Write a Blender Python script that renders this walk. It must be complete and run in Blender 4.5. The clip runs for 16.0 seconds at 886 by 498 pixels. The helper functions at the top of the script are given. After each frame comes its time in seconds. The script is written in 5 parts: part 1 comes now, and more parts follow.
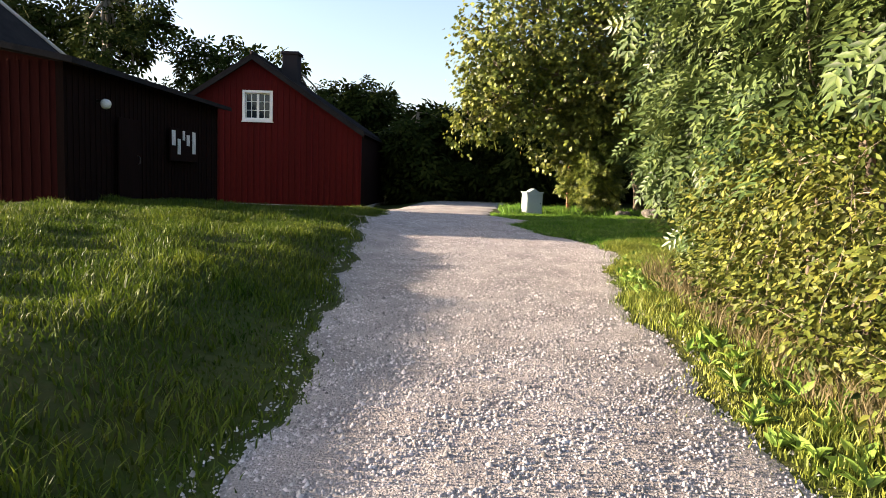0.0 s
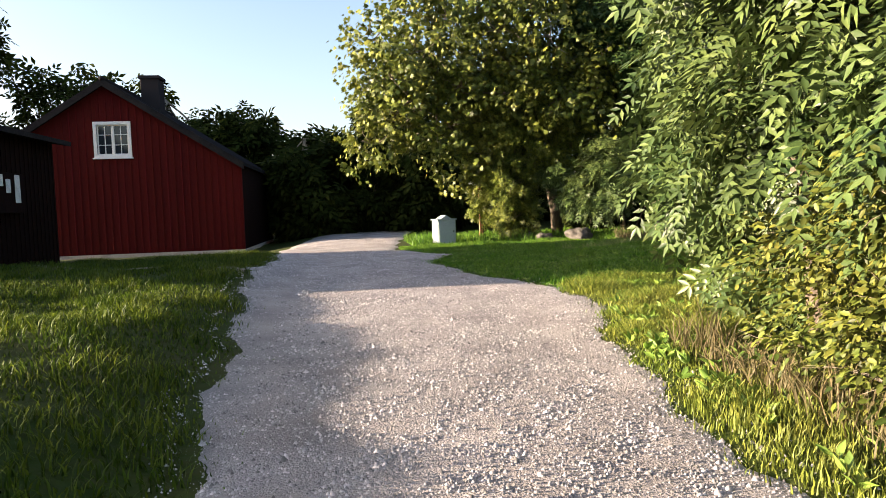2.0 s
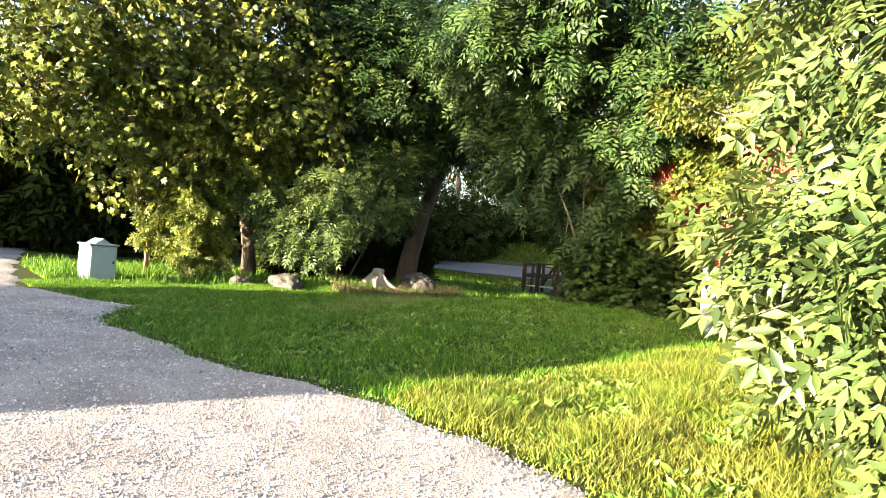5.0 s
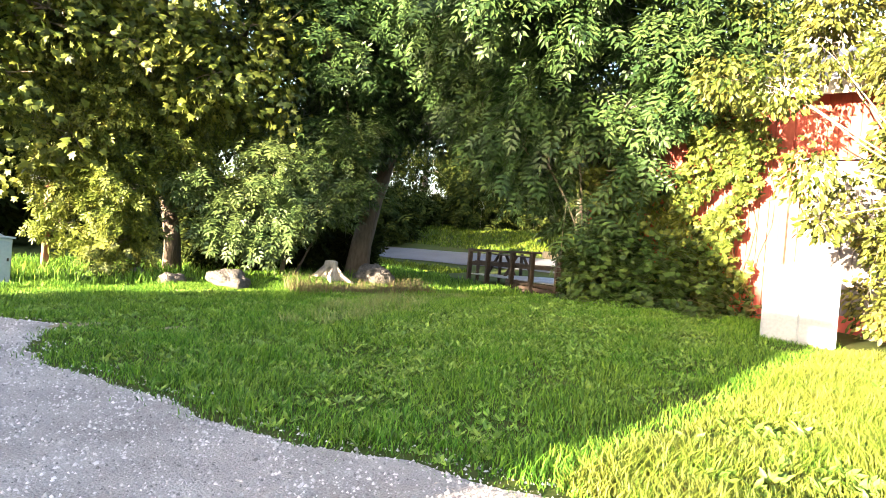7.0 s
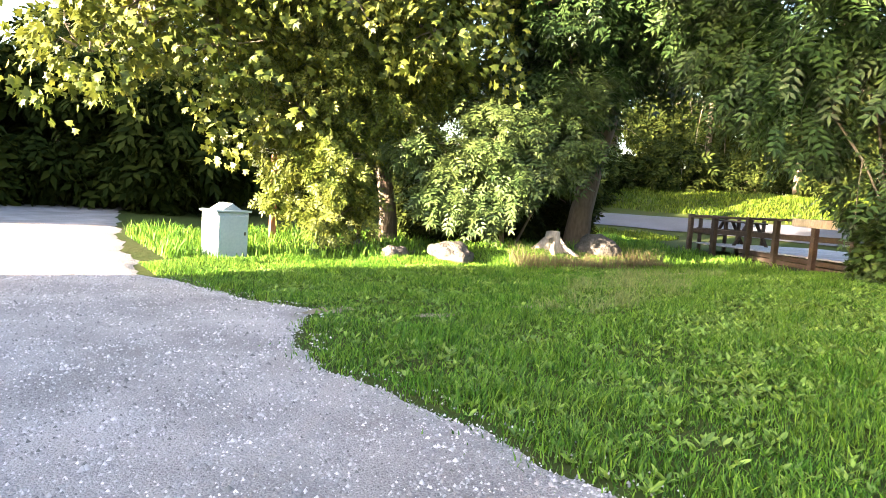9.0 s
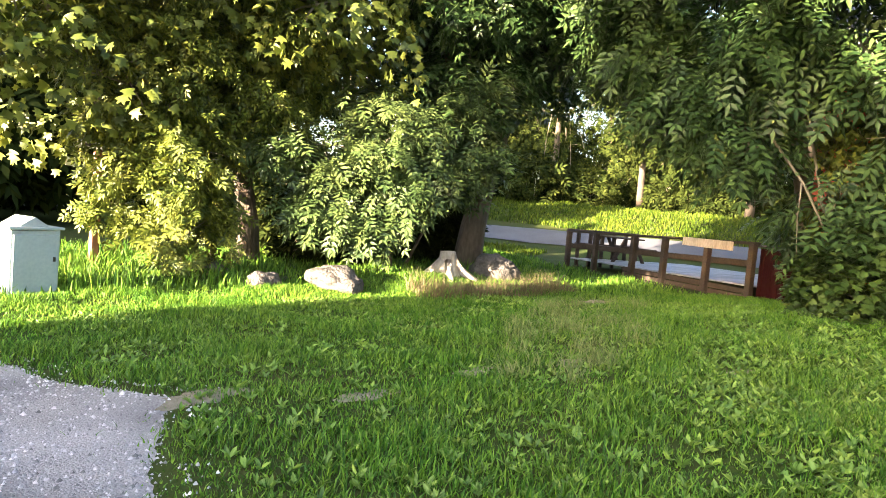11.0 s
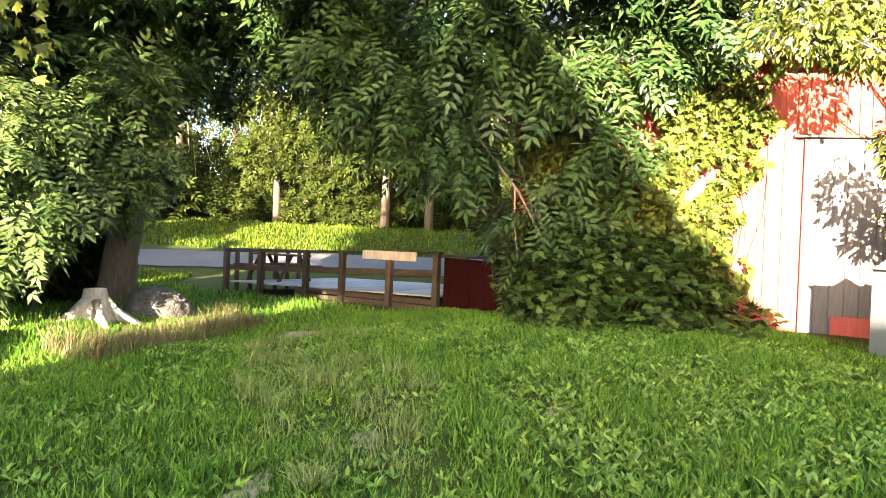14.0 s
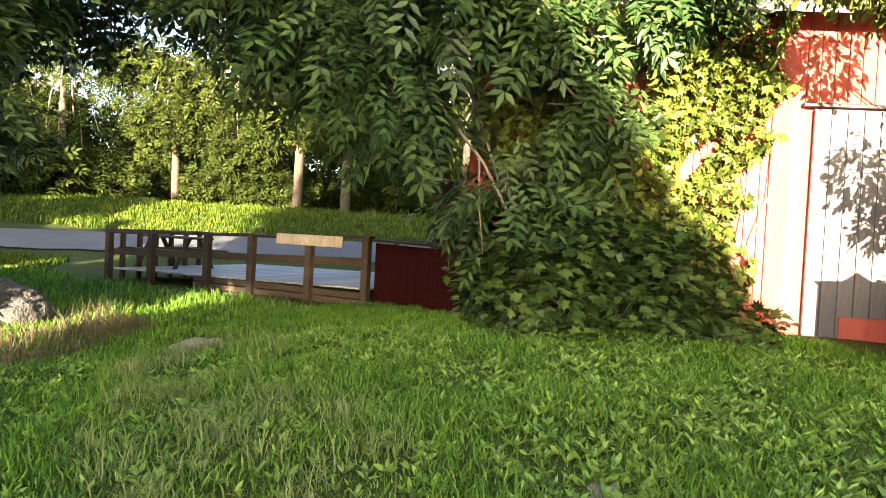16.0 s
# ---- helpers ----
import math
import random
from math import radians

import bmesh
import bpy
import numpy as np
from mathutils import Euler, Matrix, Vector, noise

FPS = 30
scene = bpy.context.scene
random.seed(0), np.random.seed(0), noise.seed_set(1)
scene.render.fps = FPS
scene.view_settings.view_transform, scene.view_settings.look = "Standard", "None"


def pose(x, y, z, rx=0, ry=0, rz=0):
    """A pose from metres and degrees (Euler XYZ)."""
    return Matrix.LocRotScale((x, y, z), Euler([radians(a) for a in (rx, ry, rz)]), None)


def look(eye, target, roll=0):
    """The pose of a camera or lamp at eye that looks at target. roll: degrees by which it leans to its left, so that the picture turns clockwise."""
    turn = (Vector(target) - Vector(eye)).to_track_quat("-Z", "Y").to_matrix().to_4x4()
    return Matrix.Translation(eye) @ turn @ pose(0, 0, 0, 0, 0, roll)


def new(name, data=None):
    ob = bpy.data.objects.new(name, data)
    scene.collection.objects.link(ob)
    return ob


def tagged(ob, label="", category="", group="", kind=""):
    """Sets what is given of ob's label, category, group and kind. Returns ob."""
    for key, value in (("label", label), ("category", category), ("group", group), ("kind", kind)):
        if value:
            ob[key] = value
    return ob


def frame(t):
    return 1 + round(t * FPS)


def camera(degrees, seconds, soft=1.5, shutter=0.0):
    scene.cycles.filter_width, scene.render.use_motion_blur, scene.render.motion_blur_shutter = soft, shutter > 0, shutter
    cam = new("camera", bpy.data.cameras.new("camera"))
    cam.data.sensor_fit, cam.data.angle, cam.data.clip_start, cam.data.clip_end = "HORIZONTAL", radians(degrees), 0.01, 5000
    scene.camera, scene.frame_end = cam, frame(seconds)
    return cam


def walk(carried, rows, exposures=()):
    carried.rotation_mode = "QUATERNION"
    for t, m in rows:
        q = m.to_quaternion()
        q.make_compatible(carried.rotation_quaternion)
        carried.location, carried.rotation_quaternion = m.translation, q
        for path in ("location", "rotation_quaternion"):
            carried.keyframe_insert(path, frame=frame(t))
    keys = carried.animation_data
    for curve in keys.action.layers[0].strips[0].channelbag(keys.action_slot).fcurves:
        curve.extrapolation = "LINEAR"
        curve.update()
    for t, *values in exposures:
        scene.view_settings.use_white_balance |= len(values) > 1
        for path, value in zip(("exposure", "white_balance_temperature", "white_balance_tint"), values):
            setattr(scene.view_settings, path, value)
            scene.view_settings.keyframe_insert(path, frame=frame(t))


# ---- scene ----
cam = camera(66.0, 16.0, soft=0.65)

PATH = [
    (0, (0.471, 0.228, 1.582), (0.423, 2.217, 1.387), 2.0),
    (0.5, (0.376, 1.151, 1.643), (0.323, 3.145, 1.501), -0.1),
    (1, (0.268, 1.917, 1.652), (0.37, 3.911, 1.541), 0.2),
    (1.5, (0.231, 2.629, 1.65), (0.464, 4.609, 1.489), -3.3),
    (2, (0.14, 3.405, 1.733), (0.399, 5.384, 1.609), -1.9),
    (2.5, (0.054, 4.087, 1.79), (0.504, 6.032, 1.677), -1.9),
    (3, (0.068, 4.878, 1.826), (0.543, 6.814, 1.663), -3.4),
    (3.5, (0.059, 5.624, 1.851), (0.898, 7.437, 1.752), 0.3),
    (4, (0.029, 6.283, 1.876), (0.927, 8.07, 1.883), 3.5),
    (4.5, (-0.139, 7.286, 1.889), (0.82, 9.039, 1.976), 5.4),
    (5, (-0.319, 8.338, 1.884), (0.912, 9.915, 1.885), 5.0),
    (5.2, (-0.311, 8.723, 1.886), (1.004, 10.229, 1.939), 3.3),
    (7.3, (-0.375, 11.6, 1.946), (1.165, 12.873, 1.867), 5.4),
    (7.5, (-0.361, 11.788, 1.986), (1.228, 12.995, 1.848), 5.7),
    (8, (-0.308, 12.254, 1.943), (1.242, 13.514, 1.847), 5.6),
    (8.5, (-0.372, 12.739, 1.964), (0.797, 14.353, 1.8), 4.0),
    (8.7, (-0.382, 12.895, 1.958), (0.717, 14.558, 1.786), 3.9),
    (10.8, (0.314, 15.457, 2.039), (1.697, 16.89, 1.863), 4.9),
    (11, (0.387, 15.657, 2.05), (1.849, 17.016, 1.923), 5.1),
    (11.5, (0.492, 16.158, 2.1), (2.166, 17.253, 2.084), 5.9),
    (12, (0.691, 16.595, 2.058), (2.459, 17.527, 2.127), 2.7),
    (12.5, (0.808, 17.027, 2.075), (2.591, 17.927, 2.176), 5.8),
    (13, (0.875, 17.307, 2.036), (2.759, 17.976, 2.055), 5.2),
    (13.5, (1.172, 17.553, 2.0), (3.093, 18.111, 2.02), 2.1),
    (14, (1.595, 17.74, 1.998), (3.553, 18.147, 1.987), 2.4),
    (14.5, (2.029, 17.94, 1.962), (4.017, 18.117, 1.833), 0.4),
    (15, (2.635, 18.078, 1.983), (4.622, 18.301, 1.944), 3.3),
    (15.5, (3.105, 18.311, 2.007), (5.09, 18.539, 2.095), 5.5),
    (16, (3.602, 18.544, 2.003), (5.596, 18.689, 1.953), 3.0),
]
walk(cam, [(t, look(eye, target, roll)) for t, eye, target, roll in PATH],
     exposures=[(0, 2.5, 6500, 17), (4.0, 2.65, 6500, 16), (4.5, 2.9, 6500, 13), (5.0, 3.45, 6500, 11), (7.5, 4.05, 6500, 14), (8.0, 4.1, 6500, 14), (8.6, 4.3, 6500, 15), (10.8, 4.1, 6500, 16), (12.5, 4.0, 6500, 15), (14.5, 4.05, 6500, 12), (16, 3.75, 6500, 11)])

# ---- light ----
SUN_UP = 8.5
SUN_YAW = 0.0          # degrees by which the light's way over the ground leaves +x towards +y
world = bpy.data.worlds.new("sky")
scene.world = world
world.use_nodes = True
wn = world.node_tree.nodes
sky = wn.new("ShaderNodeTexSky")
sky.sky_type = "NISHITA"
sky.sun_disc = False
sky.sun_elevation = radians(SUN_UP + 6)
sky.sun_rotation = radians(-90 - SUN_YAW)
sky.dust_density = 2.2
world.node_tree.links.new(sky.outputs[0], wn["Background"].inputs[0])
wn["Background"].inputs[1].default_value = 0.066

sun_data = bpy.data.lights.new("sun", "SUN")
sun_data.energy = 5.0
sun_data.angle = radians(0.5)
sun_data.color = (1.0, 0.83, 0.62)
sun = new("sun", sun_data)
sun.matrix_world = look((0, 0, 0), (math.cos(radians(SUN_YAW)), math.sin(radians(SUN_YAW)), -math.tan(radians(SUN_UP))))

rng = np.random.default_rng(7)


# ---- materials ----
def material(name, base, rough=0.8, metal=0.0, vary=None, scale=3.0, fine=40.0, bump=0.2, bump_dist=0.01, per="none", amount=0.25, translucent=0.0, stretch=(1, 1, 1), specular=0.4):
    """Base colour mixed with a second colour by coarse and fine noise, with relief; per: 'island' or 'object' shifts the value piece by piece."""
    m = bpy.data.materials.new(name)
    m.use_nodes = True
    nt = m.node_tree
    n, l = nt.nodes, nt.links
    bsdf = n["Principled BSDF"]
    bsdf.inputs["Roughness"].default_value = rough
    bsdf.inputs["Metallic"].default_value = metal
    bsdf.inputs["Specular IOR Level"].default_value = specular
    co = n.new("ShaderNodeTexCoord")
    mp = n.new("ShaderNodeMapping")
    mp.inputs["Scale"].default_value = stretch
    l.new(co.outputs["Object"], mp.inputs[0])
    a = n.new("ShaderNodeTexNoise")
    a.inputs["Scale"].default_value = scale
    a.inputs["Detail"].default_value = 4
    b = n.new("ShaderNodeTexNoise")
    b.inputs["Scale"].default_value = fine
    b.inputs["Detail"].default_value = 6
    l.new(mp.outputs[0], a.inputs["Vector"])
    l.new(mp.outputs[0], b.inputs["Vector"])
    add = n.new("ShaderNodeMath")
    add.operation = "ADD"
    l.new(a.outputs[0], add.inputs[0])
    l.new(b.outputs[0], add.inputs[1])
    rng_ = n.new("ShaderNodeMapRange")
    rng_.inputs[1].default_value, rng_.inputs[2].default_value = 0.72, 1.28
    l.new(add.outputs[0], rng_.inputs[0])
    mix = n.new("ShaderNodeMix")
    mix.data_type = "RGBA"
    second = vary or tuple(c * 0.6 for c in base)
    mix.inputs[6].default_value = (*base, 1)
    mix.inputs[7].default_value = (*second, 1)
    l.new(rng_.outputs[0], mix.inputs[0])
    colour = mix.outputs[2]
    if per != "none":
        if per == "island":
            src = n.new("ShaderNodeNewGeometry").outputs["Random Per Island"]
        else:
            src = n.new("ShaderNodeObjectInfo").outputs["Random"]
        hsv = n.new("ShaderNodeHueSaturation")
        val = n.new("ShaderNodeMapRange")
        val.inputs[3].default_value, val.inputs[4].default_value = 1 - amount, 1 + amount
        l.new(src, val.inputs[0])
        l.new(val.outputs[0], hsv.inputs["Value"])
        hue = n.new("ShaderNodeMapRange")
        hue.inputs[3].default_value, hue.inputs[4].default_value = 0.5 + amount * 0.03, 0.5 - amount * 0.03
        l.new(src, hue.inputs[0])
        l.new(hue.outputs[0], hsv.inputs["Hue"])
        l.new(colour, hsv.inputs["Color"])
        colour = hsv.outputs[0]
    l.new(colour, bsdf.inputs["Base Color"])
    if bump:
        bp = n.new("ShaderNodeBump")
        bp.inputs["Strength"].default_value = bump
        bp.inputs["Distance"].default_value = bump_dist
        l.new(b.outputs[0], bp.inputs["Height"])
        l.new(bp.outputs[0], bsdf.inputs["Normal"])
    if translucent:
        tr = n.new("ShaderNodeBsdfTranslucent")
        l.new(colour, tr.inputs["Color"])
        ms = n.new("ShaderNodeMixShader")
        ms.inputs[0].default_value = translucent
        l.new(bsdf.outputs[0], ms.inputs[1])
        l.new(tr.outputs[0], ms.inputs[2])
        l.new(ms.outputs[0], n["Material Output"].inputs[0])
    return m


M_SOIL = material("soil_and_turf", (0.030, 0.050, 0.007), 0.95, specular=0.1, vary=(0.050, 0.052, 0.014), scale=0.7, fine=9, bump=0.6, bump_dist=0.04)
M_GRAVEL = material("crushed_gravel", (0.44, 0.40, 0.375), 0.95, vary=(0.21, 0.19, 0.178), scale=1.3, fine=70, bump=1.0, bump_dist=0.04)
M_STONES = material("gravel_stones", (0.54, 0.505, 0.475), 0.9, vary=(0.28, 0.25, 0.235), per="island", amount=0.62, bump=0.2)
M_BARE = material("trodden_earth", (0.29, 0.245, 0.18), 0.95, specular=0.1, vary=(0.16, 0.135, 0.085), scale=4, fine=50, bump=0.8, bump_dist=0.03)
M_GRASS = material("grass_blades", (0.066, 0.172, 0.013), 0.5, specular=0.2, vary=(0.112, 0.200, 0.022), scale=0.55, fine=3, bump=0, per="island", amount=0.65, translucent=0.3)
# darkened copy of the grass; the bank's shade is put into this colour
M_BANK = material("darkened_grass", (0.036, 0.074, 0.005), 0.5, specular=0.12, vary=(0.090, 0.118, 0.012), scale=0.8, fine=3, bump=0, per="island", amount=0.6, translucent=0.3)
M_WEED = material("weed_leaves", (0.110, 0.215, 0.028), 0.45, vary=(0.165, 0.245, 0.045), scale=0.8, fine=3, bump=0, per="island", amount=0.45, translucent=0.25, specular=0.3)
M_DRY = material("dry_grass", (0.145, 0.115, 0.052), 0.7, vary=(0.085, 0.075, 0.030), bump=0, per="island", amount=0.35, translucent=0.3)
M_TUFT = material("pale_withered_tufts", (0.200, 0.225, 0.080), 0.6, vary=(0.140, 0.190, 0.045), bump=0, per="island", amount=0.4, translucent=0.3)
M_ASH = material("ash_leaves", (0.021, 0.049, 0.014), 0.42, vary=(0.043, 0.072, 0.018), scale=0.7, fine=4, bump=0, per="island", amount=0.55, translucent=0.10, specular=0.18)
M_ASHYOUNG = material("young_ash_leaves", (0.042, 0.077, 0.021), 0.42, vary=(0.076, 0.104, 0.028), scale=0.7, fine=4, bump=0, per="island", amount=0.55, translucent=0.14, specular=0.28)
M_MAPLE = material("maple_leaves", (0.080, 0.114, 0.016), 0.46, vary=(0.128, 0.138, 0.022), scale=0.6, fine=4, bump=0, per="island", amount=0.6, translucent=0.2, specular=0.25)
M_SHRUB = material("shrub_leaves", (0.058, 0.088, 0.013), 0.5, vary=(0.112, 0.106, 0.020), scale=0.9, fine=5, bump=0, per="island", amount=0.65, translucent=0.15, specular=0.2)
M_IVY = material("climber_leaves", (0.052, 0.080, 0.012), 0.45, specular=0.2, vary=(0.095, 0.110, 0.018), scale=1.2, fine=5, bump=0, per="island", amount=0.6, translucent=0.12)
M_BRAMBLE = material("bramble_leaves", (0.026, 0.056, 0.011), 0.45, specular=0.2, vary=(0.048, 0.076, 0.014), scale=1.2, fine=5, bump=0, per="island", amount=0.55, translucent=0.10)
# yellower copy of the grass; low sunlight is partly put into its colour
M_VERGE = material("sunlit_verge_grass", (0.105, 0.155, 0.018), 0.5, specular=0.2, vary=(0.175, 0.185, 0.035), scale=0.7, fine=3, bump=0, per="island", amount=0.55, translucent=0.25)
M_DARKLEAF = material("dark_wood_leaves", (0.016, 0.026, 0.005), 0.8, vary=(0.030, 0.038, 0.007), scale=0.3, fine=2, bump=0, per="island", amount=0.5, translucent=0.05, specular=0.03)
M_BARK = material("tree_bark", (0.13, 0.10, 0.07), 0.9, vary=(0.07, 0.052, 0.036), scale=3, fine=22, bump=0.8, bump_dist=0.03, stretch=(1, 1, 0.25))
M_TWIG = material("twig_bark", (0.22, 0.18, 0.13), 0.85, vary=(0.12, 0.10, 0.07), bump=0.3)
M_STUMP = material("pale_weathered_wood", (0.55, 0.46, 0.36), 0.85, vary=(0.32, 0.26, 0.19), scale=4, fine=30, bump=0.6, bump_dist=0.02, stretch=(1, 1, 0.3))
M_ROCK = material("grey_granite", (0.13, 0.118, 0.102), 0.9, specular=0.1, vary=(0.055, 0.050, 0.042), scale=4, fine=22, bump=1.0, bump_dist=0.05)
M_RED = material("falu_red_boards", (0.092, 0.010, 0.009), 0.92, vary=(0.060, 0.007, 0.007), specular=0.05, scale=1.2, fine=26, bump=0.35, per="object", amount=0.14, stretch=(1, 1, 0.15))
M_BARNRED = material("sun_bleached_red_boards", (0.40, 0.100, 0.070), 0.9, specular=0.1, vary=(0.32, 0.070, 0.050), scale=1.2, fine=26, bump=0.35, per="object", amount=0.12, stretch=(1, 1, 0.15))
# darker copy of the falu red boards, with shade put into the colour
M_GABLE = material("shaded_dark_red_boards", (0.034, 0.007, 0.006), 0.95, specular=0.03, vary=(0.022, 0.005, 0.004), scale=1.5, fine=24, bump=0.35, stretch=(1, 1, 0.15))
# near-black boards; on the house sides the black stands in for shade
M_DARKWALL = material("near_black_boards", (0.014, 0.007, 0.006), 0.95, specular=0.03, vary=(0.009, 0.005, 0.004), scale=1.5, fine=24, bump=0.35, stretch=(1, 1, 0.15))
M_DOOR = material("bleached_grey_door_boards", (0.165, 0.150, 0.148), 0.9, specular=0.1, vary=(0.12, 0.108, 0.106), scale=1.5, fine=24, bump=0.35, per="object", amount=0.08, stretch=(1, 1, 0.12))
M_ROOF = material("dark_roof_tiles", (0.030, 0.027, 0.027), 0.95, vary=(0.018, 0.017, 0.018), scale=2, fine=15, bump=0.5, specular=0.0)
M_ROOFEDGE = material("grey_roof_edge", (0.50, 0.45, 0.40), 0.8, vary=(0.34, 0.30, 0.27), scale=3, fine=20, bump=0.3)
M_WHITE = material("white_window_paint", (0.80, 0.79, 0.76), 0.6, vary=(0.70, 0.69, 0.66), scale=5, fine=30, bump=0.1)
M_PLINTH = material("stone_plinth", (0.46, 0.42, 0.37), 0.9, vary=(0.30, 0.27, 0.24), scale=3, fine=22, bump=0.7, bump_dist=0.02)
M_CABINET = material("grey_green_cabinet_paint", (0.34, 0.39, 0.38), 0.55, vary=(0.28, 0.33, 0.32), scale=2, fine=25, bump=0.06)
M_CABWHITE = material("white_cabinet_paint", (0.24, 0.265, 0.285), 0.5, vary=(0.19, 0.21, 0.23), scale=2, fine=25, bump=0.06)
M_DECK = material("weathered_grey_deck_boards", (0.33, 0.32, 0.31), 0.8, vary=(0.22, 0.21, 0.20), scale=2, fine=30, bump=0.4, per="object", amount=0.2)
M_RAIL = material("weathered_brown_rail_wood", (0.075, 0.054, 0.038), 0.85, specular=0.2, vary=(0.040, 0.029, 0.020), scale=3, fine=28, bump=0.4, per="object", amount=0.2)
M_POST = material("brown_sign_post", (0.30, 0.13, 0.07), 0.8, vary=(0.20, 0.085, 0.05), scale=4, fine=30, bump=0.3, stretch=(1, 1, 0.2))
M_ROAD = material("pale_far_road", (0.105, 0.104, 0.108), 0.9, vary=(0.075, 0.073, 0.074), scale=0.8, fine=20, bump=0.2)
M_METAL = material("dark_iron", (0.06, 0.055, 0.05), 0.5, 0.8, bump=0.1)
M_LAMP = material("pale_lamp_glass", (0.75, 0.75, 0.72), 0.3, bump=0.0)
M_PAPER = material("notice_paper", (0.75, 0.74, 0.72), 0.8, bump=0.0)
M_CHIM = material("dark_chimney_brick", (0.03, 0.027, 0.03), 0.95, specular=0.0, vary=(0.03, 0.028, 0.03), scale=5, fine=25, bump=0.5)

M_GLASS = bpy.data.materials.new("window_glass")
M_GLASS.use_nodes = True
gb = M_GLASS.node_tree.nodes["Principled BSDF"]
gb.inputs["Base Color"].default_value = (0.02, 0.025, 0.03, 1)
gb.inputs["Roughness"].default_value = 0.05


# ---- building helpers ----
def smooth(a, b, v):
    k = np.clip((np.asarray(v, float) - a) / (b - a), 0, 1)
    return k * k * (3 - 2 * k)


def gz(x, y):
    """Height of the ground."""
    x, y = np.asarray(x, float), np.asarray(y, float)
    z = np.interp(y, [-30, -10, 0, 4, 8, 12, 16, 20, 26, 40], [-0.3, -0.1, 0.08, 0.26, 0.36, 0.44, 0.51, 0.52, 0.50, 0.55])
    z = z + 0.070 * np.clip(x - 4, 0, 6.4) * smooth(8, 14, y) * (1 - 0.95 * smooth(17.5, 22.5, y))
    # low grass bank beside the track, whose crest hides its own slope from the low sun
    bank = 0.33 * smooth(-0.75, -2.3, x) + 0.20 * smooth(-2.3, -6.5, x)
    hummock = 0.045 * np.sin(x * 1.9 + 1.1 * np.sin(y * 1.3)) * np.sin(y * 2.3 + 0.8 * x) + 0.025 * np.sin(x * 4.7 + y * 1.1) * np.sin(y * 5.1)
    z = z + (bank + hummock * smooth(-1.6, -2.6, x)) * (1 - 0.8 * smooth(15.5, 20, y)) * (0.85 + 0.15 * smooth(2, 6, y) - 0.25 * smooth(9.5, 12.5, y))
    z = z + 0.10 * smooth(1.9, 3.2, x) * (1 - smooth(9, 13, y))
    z = z + 0.22 * np.exp(-(((x - 9.5) / 2.2) ** 2 + ((y - 24.6) / 0.9) ** 2))
    z = z - 0.42 * smooth(23, 30, y) * smooth(-0.5, -4, x)
    z = z + 2.1 * smooth(22.5, 37, x) + 0.5 * smooth(40, 90, np.hypot(x, y))
    z = z + 0.025 * np.sin(x * 2.1 + 1.3 * np.sin(y * 0.9)) * np.cos(y * 1.7 + x * 0.6) * smooth(2.5, 4, np.abs(x - 0.4))
    return z


def g(x, y):
    return float(gz(x, y))


def mesh_from(name, verts, faces, mat, shade=False):
    """A mesh from an array of corners and a list or array of faces."""
    me = bpy.data.meshes.new(name)
    verts = np.asarray(verts, np.float32)
    if isinstance(faces, np.ndarray):
        k = faces.shape[1]
        me.vertices.add(len(verts))
        me.vertices.foreach_set("co", verts.ravel())
        me.loops.add(faces.size)
        me.loops.foreach_set("vertex_index", faces.astype(np.int32).ravel())
        me.polygons.add(len(faces))
        me.polygons.foreach_set("loop_start", np.arange(0, faces.size, k, dtype=np.int32))
        me.polygons.foreach_set("loop_total", np.full(len(faces), k, np.int32))
        me.update(calc_edges=True)
    else:
        me.from_pydata([tuple(v) for v in verts], [], faces)
    me.materials.append(mat)
    if shade:
        me.shade_smooth()
    return me


def part(name, me, parent=None, label="", at=None):
    if isinstance(me, bmesh.types.BMesh):
        raise TypeError(name)
    ob = new(name, me)
    if parent is not None:
        ob.parent = parent
    if at is not None:
        ob.matrix_basis = at
    if label:
        ob["label"] = label
    return ob


def thing(name, m, label, category, group="", kind=""):
    ob = new(name)
    ob.matrix_basis = m
    ob.empty_display_size = 0.2
    return tagged(ob, label, category, group, kind)


def block(name, size, mat, bevel=0.006, offset=(0, 0, 0), wob=0.0):
    """A bevelled block with its origin at offset from its middle."""
    bm = bmesh.new()
    bmesh.ops.create_cube(bm, size=1)
    for v in bm.verts:
        v.co = Vector((v.co.x * size[0], v.co.y * size[1], v.co.z * size[2]))
        if wob:
            v.co += Vector([random.uniform(-wob, wob) for _ in range(3)])
    if bevel:
        bmesh.ops.bevel(bm, geom=bm.edges[:], offset=min(bevel, min(size) * 0.3), segments=1, affect="EDGES")
    for v in bm.verts:
        v.co += Vector(offset)
    me = bpy.data.meshes.new(name)
    bm.to_mesh(me)
    bm.free()
    me.materials.append(mat)
    return me


def prism(name, outline, y0, y1, mat):
    """An outline in x and z, drawn out from y0 to y1."""
    n = len(outline)
    verts = [(x, y0, z) for x, z in outline] + [(x, y1, z) for x, z in outline]
    faces = [list(range(n)), list(range(2 * n - 1, n - 1, -1))] + [[i, i + n, (i + 1) % n + n, (i + 1) % n] for i in range(n)]
    me = mesh_from(name, verts, faces, mat)
    bm = bmesh.new()
    bm.from_mesh(me)
    bmesh.ops.recalc_face_normals(bm, faces=bm.faces[:])
    bm.to_mesh(me)
    bm.free()
    return me


